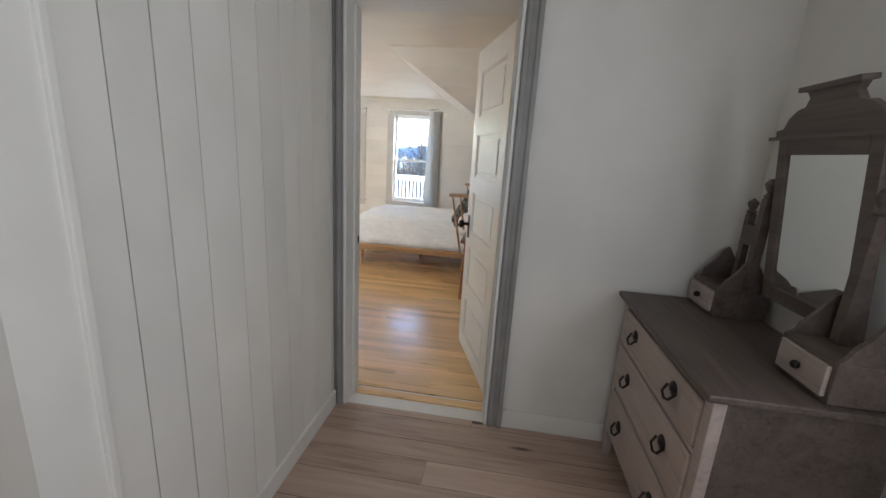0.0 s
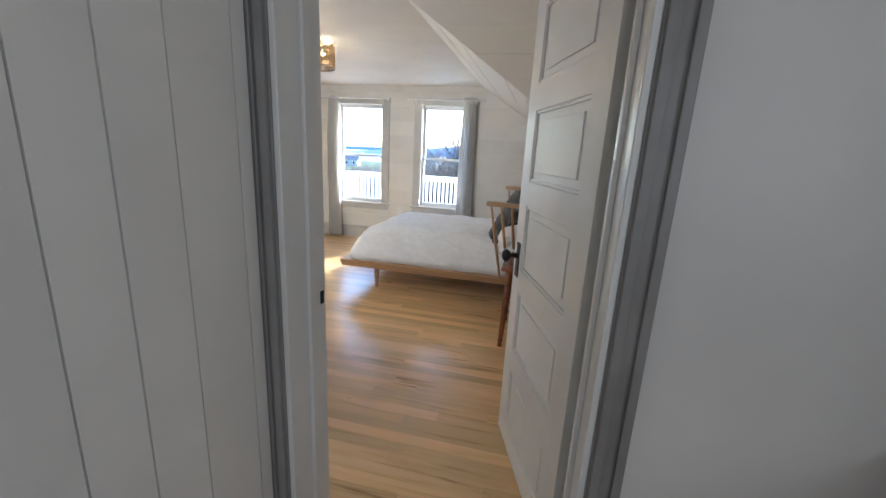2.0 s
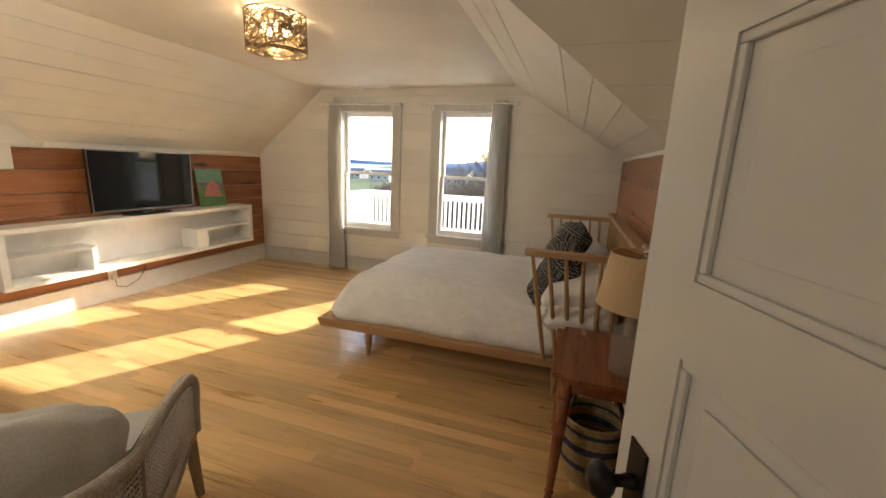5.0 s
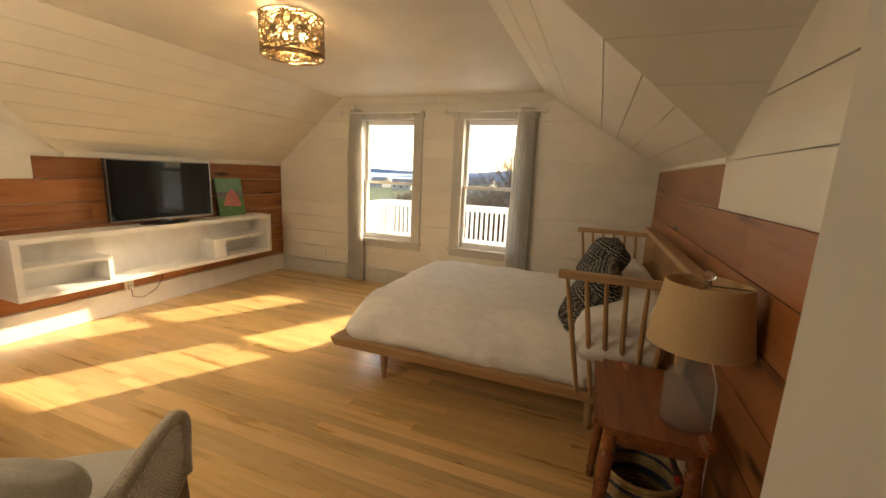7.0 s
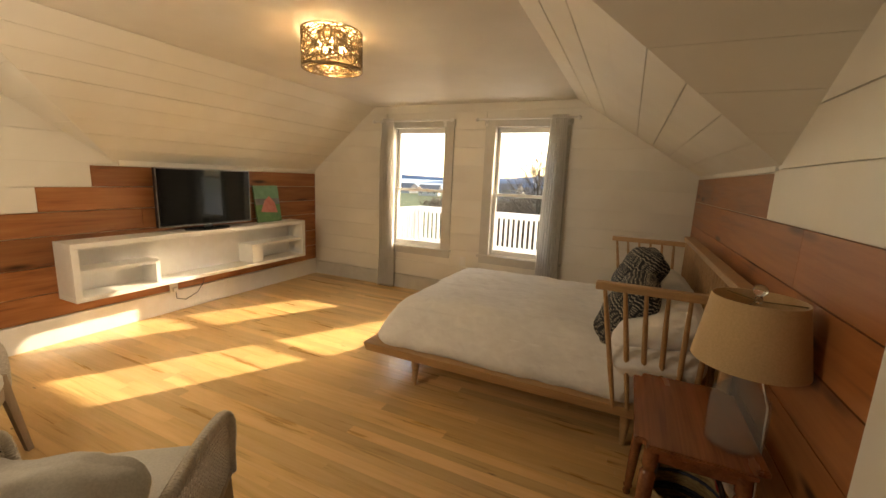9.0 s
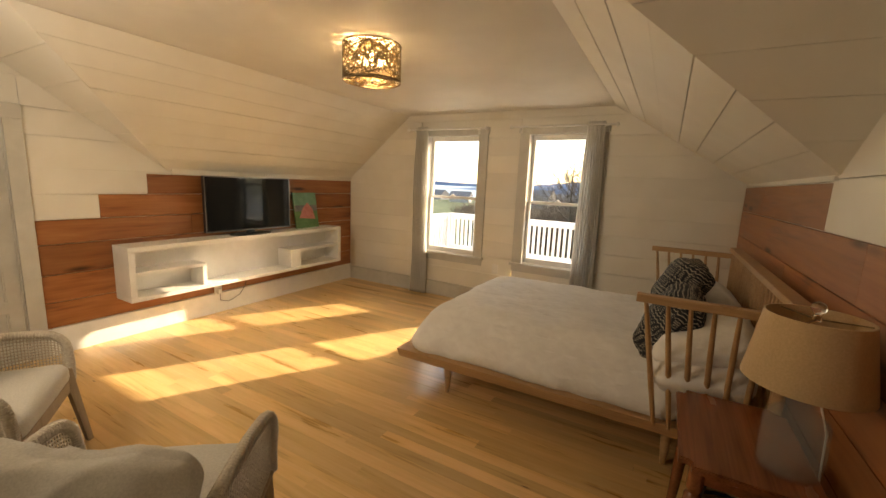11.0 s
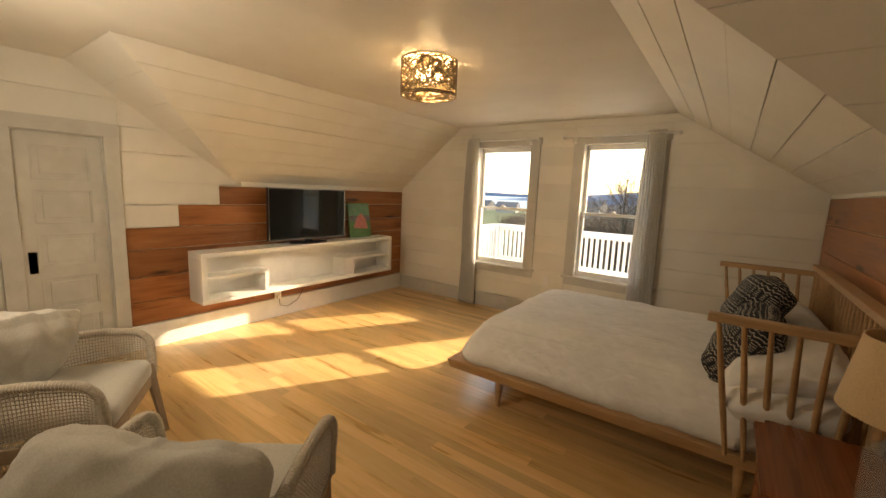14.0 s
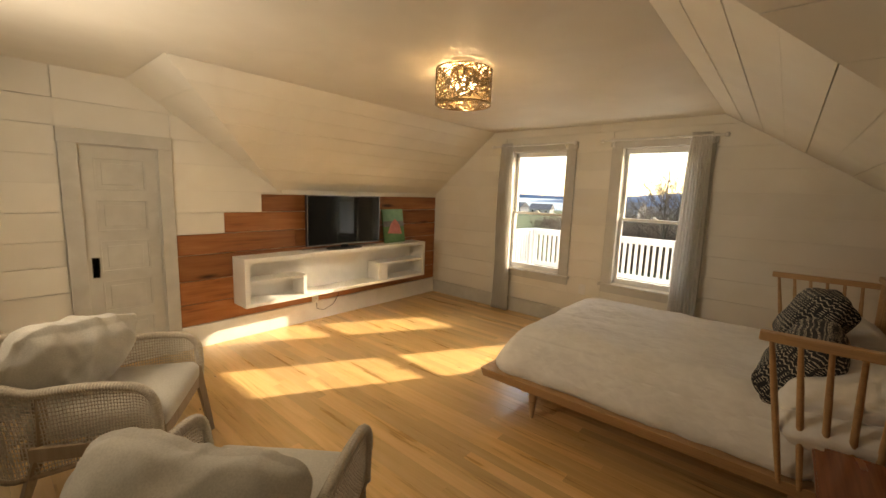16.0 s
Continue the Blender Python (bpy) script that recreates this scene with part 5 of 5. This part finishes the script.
def house(at, rz, w, d, h, wallc, roofc, label):
    ob = thing("house", label, "house", at, rz)
    part("wall", cube(-w / 2, w / 2, -d / 2, d / 2, 0, h), wallc, ob)
    bm = bmesh.new()
    prism(bm, [(-w / 2 - 0.4, -d / 2 - 0.4, h), (-w / 2 - 0.4, d / 2 + 0.4, h), (-w / 2 - 0.4, 0, h + d * 0.33)], (w + 0.8, 0, 0))
    part("roof", bm, roofc, ob)
    for i in range(max(2, int(w / 2.6))):
        x = -w / 2 + (i + 0.5) * w / max(2, int(w / 2.6))
        wd = part("window", cube(x - 0.5, x + 0.5, -d / 2 - 0.06, -d / 2 - 0.005, h * 0.35, h * 0.35 + 1.3), DECKP, ob)
        part("pane", cube(x - 0.42, x + 0.42, -d / 2 - 0.07, -d / 2 - 0.061, h * 0.35 + 0.08, h * 0.35 + 1.22), SCREEN, wd)


WHW = mat("pale_siding", (0.30, 0.30, 0.29), (0.38, 0.38, 0.37), 0.7, (1, 1, 8), 0.1)
GREYW = mat("grey_siding", (0.22, 0.23, 0.25), (0.30, 0.31, 0.33), 0.7, (1, 1, 8), 0.1)
ROOF = mat("grey_shingle", (0.10, 0.10, 0.11), (0.17, 0.17, 0.18), 0.85, (4, 4, 4), 0.3)
house((-84, 168, GZ), 12, 9, 7, 2.6, WHW, ROOF, "low white house with grey roof by the shore")
house((-104, 182, GZ), -8, 8, 7, 2.6, GREYW, ROOF, "low grey house with shingle roof by the shore")
house((-70, 190, GZ), 5, 8, 6, 2.5, WHW, ROOF, "low white cottage by the shore")
house((-46, 160, GZ), -6, 12, 8, 4.6, GREYW, ROOF, "grey two-storey house among bare trees")
house((-30, 148, GZ), 14, 10, 8, 3.6, WHW, ROOF, "pale house with grey roof among bare trees")

BARK = mat("bare_bark", (0.07, 0.055, 0.045), (0.13, 0.105, 0.085), 0.9, (20, 20, 5), 0.3, space="object")
TWIG = mat("dry_twigs", (0.085, 0.062, 0.048), (0.15, 0.115, 0.09), 0.95, (3, 3, 3), 0.0)


def limb(bm, p, d, ln, r, depth, tw):
    pts, q, v = [p], p.copy(), d.copy()
    for i in range(3):
        v = (v + Vector((random.uniform(-1, 1), random.uniform(-1, 1), random.uniform(-0.3, 0.7))) * 0.16).normalized()
        q = q + v * ln / 3
        pts.append(q.copy())
    tube(bm if depth > 1 else tw, pts, [r, r * 0.85, r * 0.7, r * 0.5], 5 if depth > 2 else 3, cap=False)
    if depth == 0:
        return
    for i in range(4 if depth > 1 else 4):
        f = random.uniform(0.35, 1.0)
        base = pts[1].lerp(pts[3], f) if f < 1 else pts[3]
        side = Vector((random.uniform(-1, 1), random.uniform(-1, 1), random.uniform(0.0, 0.9)))
        limb(bm, base, (v * 0.8 + side * 0.9).normalized(), ln * random.uniform(0.5, 0.72), r * 0.5, depth - 1, tw)


def bare_tree(at, h, label):
    ob = thing("tree", label, "tree", at, group="bare trees beyond the deck")
    bm, tw = bmesh.new(), bmesh.new()
    pts = [Vector((0, 0, 0)), Vector((0.1, 0.05, h * 0.3)), Vector((-0.05, 0.1, h * 0.62)), Vector((0.05, 0, h))]
    tube(bm, pts, [h * 0.018, h * 0.013, h * 0.008, h * 0.002], 7)
    for i in range(17):
        f = 0.22 + 0.75 * i / 17
        k2 = f * 3
        base = pts[int(k2)].lerp(pts[min(3, int(k2) + 1)], k2 - int(k2))
        a = i * 2.4 + random.uniform(-0.4, 0.4)
        limb(bm, base, Vector((math.cos(a), math.sin(a), 0.75)).normalized(), h * 0.34 * (1.15 - f * 0.8), h * 0.0085 * (1.2 - f), 3, tw)
    part("trunk", bm, BARK, ob, "dark bare trunk and limbs", 180)
    part("crown", tw, TWIG, ob, "thin leafless twigs", 180)


bare_tree((-10.2, 50, GZ), 12.6, "tall bare alder against the sky")
bare_tree((-8.7, 51, GZ), 12.2, "tall bare alder against the sky")
bare_tree((-7.0, 49, GZ), 9.6, "bare young tree beside the alders")
bare_tree((-13.5, 54, GZ), 8.2, "low bare tree on the bank")


def thicket(at, w, d, h, count):
    ob = tagged(new("thicket"), "dense brown winter thicket on the bank", "shrubs", "winter thicket", "stuff")
    bm = bmesh.new()
    for i in range(count):
        x, y = random.uniform(-w, w), random.uniform(-d, d)
        hh = h * (0.55 + 0.45 * random.random()) * (0.7 + 0.5 * noise.noise((x * 0.3, y * 0.3, at[0])))
        a = random.random() * 6.283
        p = Vector((x, y, 0))
        q = p + Vector((math.cos(a) * hh * 0.35, math.sin(a) * hh * 0.35, hh * 0.6))
        tube(bm, [p, q, q + Vector((math.cos(a + 1) * hh * 0.3, math.sin(a + 1) * hh * 0.3, hh * 0.4))], [0.035, 0.022, 0.008], 3, cap=False)
        for j in range(4):
            b2 = p.lerp(q, random.uniform(0.3, 1)); c2 = a + random.uniform(-2, 2)
            tube(bm, [b2, b2 + Vector((math.cos(c2), math.sin(c2), random.uniform(0.2, 0.9))) * hh * 0.4], [0.014, 0.005], 3, cap=False)
    me = mesh_of("thicket", bm, TWIG, 180)
    part_ob = ob
    part_ob_data = new("twigs", me)
    part_ob_data.parent = ob
    ob.matrix_basis = pose(*at)


thicket((-11, 56, GZ), 13, 4, 9.5, 1900)
thicket((-14, 72, GZ), 16, 6, 9.0, 1500)
thicket((-46, 105, GZ), 7, 4, 5.0, 400)

deck = setting("deck", cube(-4.2, 3.2, G + 0.18, 9.7, -0.30, -0.19), DECKP, "painted deck outside the gable windows", "deck")


def railing(a, b2, label):
    a, b2 = Vector(a), Vector(b2)
    d = b2 - a
    ob = thing("railing", label, "railing", tuple(a), math.degrees(math.atan2(d.y, d.x)))
    ln = d.length
    part("top_rail", cube(0, ln, -0.06, 0.06, 0.80 - a.z, 0.835 - a.z, 0.006), DECKP, ob)
    part("upper_rail", cube(0, ln, -0.02, 0.02, 0.73 - a.z, 0.7995 - a.z, 0.003), DECKP, ob)
    part("lower_rail", cube(0, ln, -0.02, 0.02, 0.165 - a.z, 0.24 - a.z, 0.003), DECKP, ob)
    me = mesh_of("baluster", cube(-0.020, 0.020, -0.016, 0.016, 0.2405 - a.z, 0.7295 - a.z), DECKP)
    count = int(ln / 0.086)
    for i in range(1, count):
        bo = new("baluster", me); bo.location = (ln * i / count, 0, 0); bo.parent = ob
    for x in (0.0, ln):
        part("post", cube(x - 0.05, x + 0.05, -0.05, 0.05, 0, 0.7995 - a.z, 0.005), DECKP, ob)


railing((-4.06, 9.6, -0.19), (3.1, 9.6, -0.19), "white painted deck railing with square balusters")
railing((-4.06, G + 0.25, -0.19), (-4.06, 9.47, -0.19), "white painted deck railing beside the house")

# ---------------------------------------------------------------- boards and planks, last


def row(parent, material, axis, a0, a1, u0, u1, z0, z1, joints=(), name="board", gap=0.006):
    """One course of boards on a wall, cut at its joints."""
    gap = 0.005 if material is CEDAR else gap
    cuts = [u0, *[j for j in joints if u0 + 0.1 < j < u1 - 0.1], u1]
    for a, b in zip(cuts, cuts[1:]):
        if axis == 0:
            piece(name, parent, material, a + 0.001, b - 0.001, a0, a1, z0 + gap, z1 - 0.0005)
        else:
            piece(name, parent, material, a0, a1, a + 0.001, b - 0.001, z0 + gap, z1 - 0.0005)


# left wall: six cedar courses in steps, cream boards over and beside them
ROWS_W = [0.20, 0.39, 0.595, 0.82, 1.0, 1.185, 1.37, 1.59, 1.775, 1.965, C]
for i, (a, b) in enumerate(zip(ROWS_W, ROWS_W[1:])):
    start = CLOSET[1] + 0.097
    if i < 6:
        cedar = (start, start, start, start, 4.325, 4.665)[i]
        row(wall_west, CEDAR, 1, L - 0.014, L + 0.001 * (i % 2), cedar, G - 0.001, a, min(b, ZL - 0.03), (4.9 + (i * 1.37) % 2.0,), "plank")
        if cedar > start:
            row(wall_west, CREAM, 1, L - 0.014, L + 0.002, start, cedar, a, b)
    elif a < C:
        end = TL - (a - ZL) / (C - ZL) * (TL - YL) - 0.02 if a > ZL else TL - 0.02
        lo = start if a < 1.78 else CLOSET[0] - 0.10
        row(wall_west, CREAM, 1, L - 0.014, L + 0.001 * (i % 2), lo if b > 1.80 or a < 1.60 else start, end, a, b)
ROWS_W2 = [0.17, 0.405, 0.63, 0.82, 1.0, 1.20, 1.40, 1.59, 1.785]
for i, (a, b) in enumerate(zip(ROWS_W2, ROWS_W2[1:])):
    row(wall_west, CREAM, 1, L - 0.014, L + 0.001 * (i % 2), D + 0.001, CLOSET[0] - 0.106, a, b)
for i, (a, b) in enumerate(((1.785, 1.965), (1.965, C))):
    row(wall_west, CREAM, 1, L - 0.014, L + 0.001 * (i % 2), D + 0.001, CLOSET[0] - 0.106, a, b)

# wall behind the bed
ROWS_E = [0.16, 0.30, 0.49, 0.68, 0.87, 1.055, 1.26, 1.455]
for i, (a, b) in enumerate(zip(ROWS_E, ROWS_E[1:])):
    s = 5.07 if i == 6 else 3.18
    if i < 6:
        row(wall_east, CREAM, 1, R, R + 0.014, D + 0.022, 3.18, a, b)
    row(wall_east, CEDAR, 1, R - 0.001 * (i % 2), R + 0.014, s, G - 0.001, a, b, (3.9 + (i * 1.71) % 2.6,), "plank")
row(wall_east, CREAM, 1, R, R + 0.014, D + 0.022, 5.07, 1.26, 1.465)
row(wall_east, CREAM, 1, R - 0.001, R + 0.014, 5.07, G - 0.001, 1.455, 1.50)
for a, b in ((1.465, 1.67), (1.67, 1.87), (1.87, 2.04), (2.04, C)):
    row(wall_east, CREAM, 1, R, R + 0.014, D + 0.022, TR - (a - ZR) / (C - ZR) * (TR - YR) + 0.0, a, b)

# gable boards, cut by the slopes and round the windows
z, i = 0.175, 0
while z < C - 0.01:
    z1 = min(z + 0.192, C + 0.01)
    zm = max(z, ZL)
    x0 = L if z < ZL else L + (z - ZL) / (C - ZL) * (XL - L)
    x1 = R if z < ZR else R + (z - ZR) / (C - ZR) * (XR - R)
    spans = [(x0, x1)]
    for w in (W1, W2):
        if z < w[3] + 0.085 and z1 > w[2] - 0.095:
            spans = [q for s in spans for q in ((s[0], min(s[1], w[0] - 0.094)), (max(s[0], w[1] + 0.094), s[1])) if q[1] - q[0] > 0.02]
    for s in spans:
        row(wall_north, CREAM, 0, G - 0.001 * (i % 2), G + 0.014, s[0], s[1], z, z1, (s[0] + 0.7 + (i * 0.83) % 1.9,) if s[1] - s[0] > 2 else ())
    z, i = z1, i + 1

# vertical boards of the hall
for y0, y1 in ((1.283, 1.38), (1.38, 1.50), (1.50, 1.62), (1.62, 1.77), (1.77, 1.90), (1.90, 2.03), (2.03, 2.14), (2.14, 2.26), (2.26, 2.42), (2.42, H - 0.036)):
    piece("board", wall_hall_west, HALLP, HL - 0.013, HL + 0.001 * random.random(), y0 + 0.002, y1 - 0.002, 0.0, 2.34)

# floor planks along x, courses of about 68 mm
y, i = D + 0.01, 0
while y < G:
    x = L - 0.01 - random.random() * 0.9
    while x < R + 0.01:
        ln = random.choice((0.7, 0.95, 1.25, 1.6, 1.9))
        a, b = max(x, L - 0.01), min(x + ln, R + 0.012)
        if b - a > 0.03:
            piece("floor_plank", floor, FLOORW, a + 0.0003, b - 0.0003, y + 0.0003, y + 0.0677, -0.021, -0.0004 * random.random())
        x += ln
    y, i = y + 0.068, i + 1
y = H + 0.09
while y > -1.16:
    w = random.choice((0.12, 0.14, 0.16))
    x = -2.16 - random.random()
    while x < HR:
        ln = random.choice((1.6, 2.2, 2.9))
        a, b = max(x, -2.16), min(x + ln, HR)
        if b > a + 0.05:
            piece("floor_plank", hall_floor, HFLOOR, a + 0.001, b - 0.001, max(y - w, -1.16) + 0.002, y - 0.002, -0.021, -0.002 * random.random())
        x += ln
    y -= w
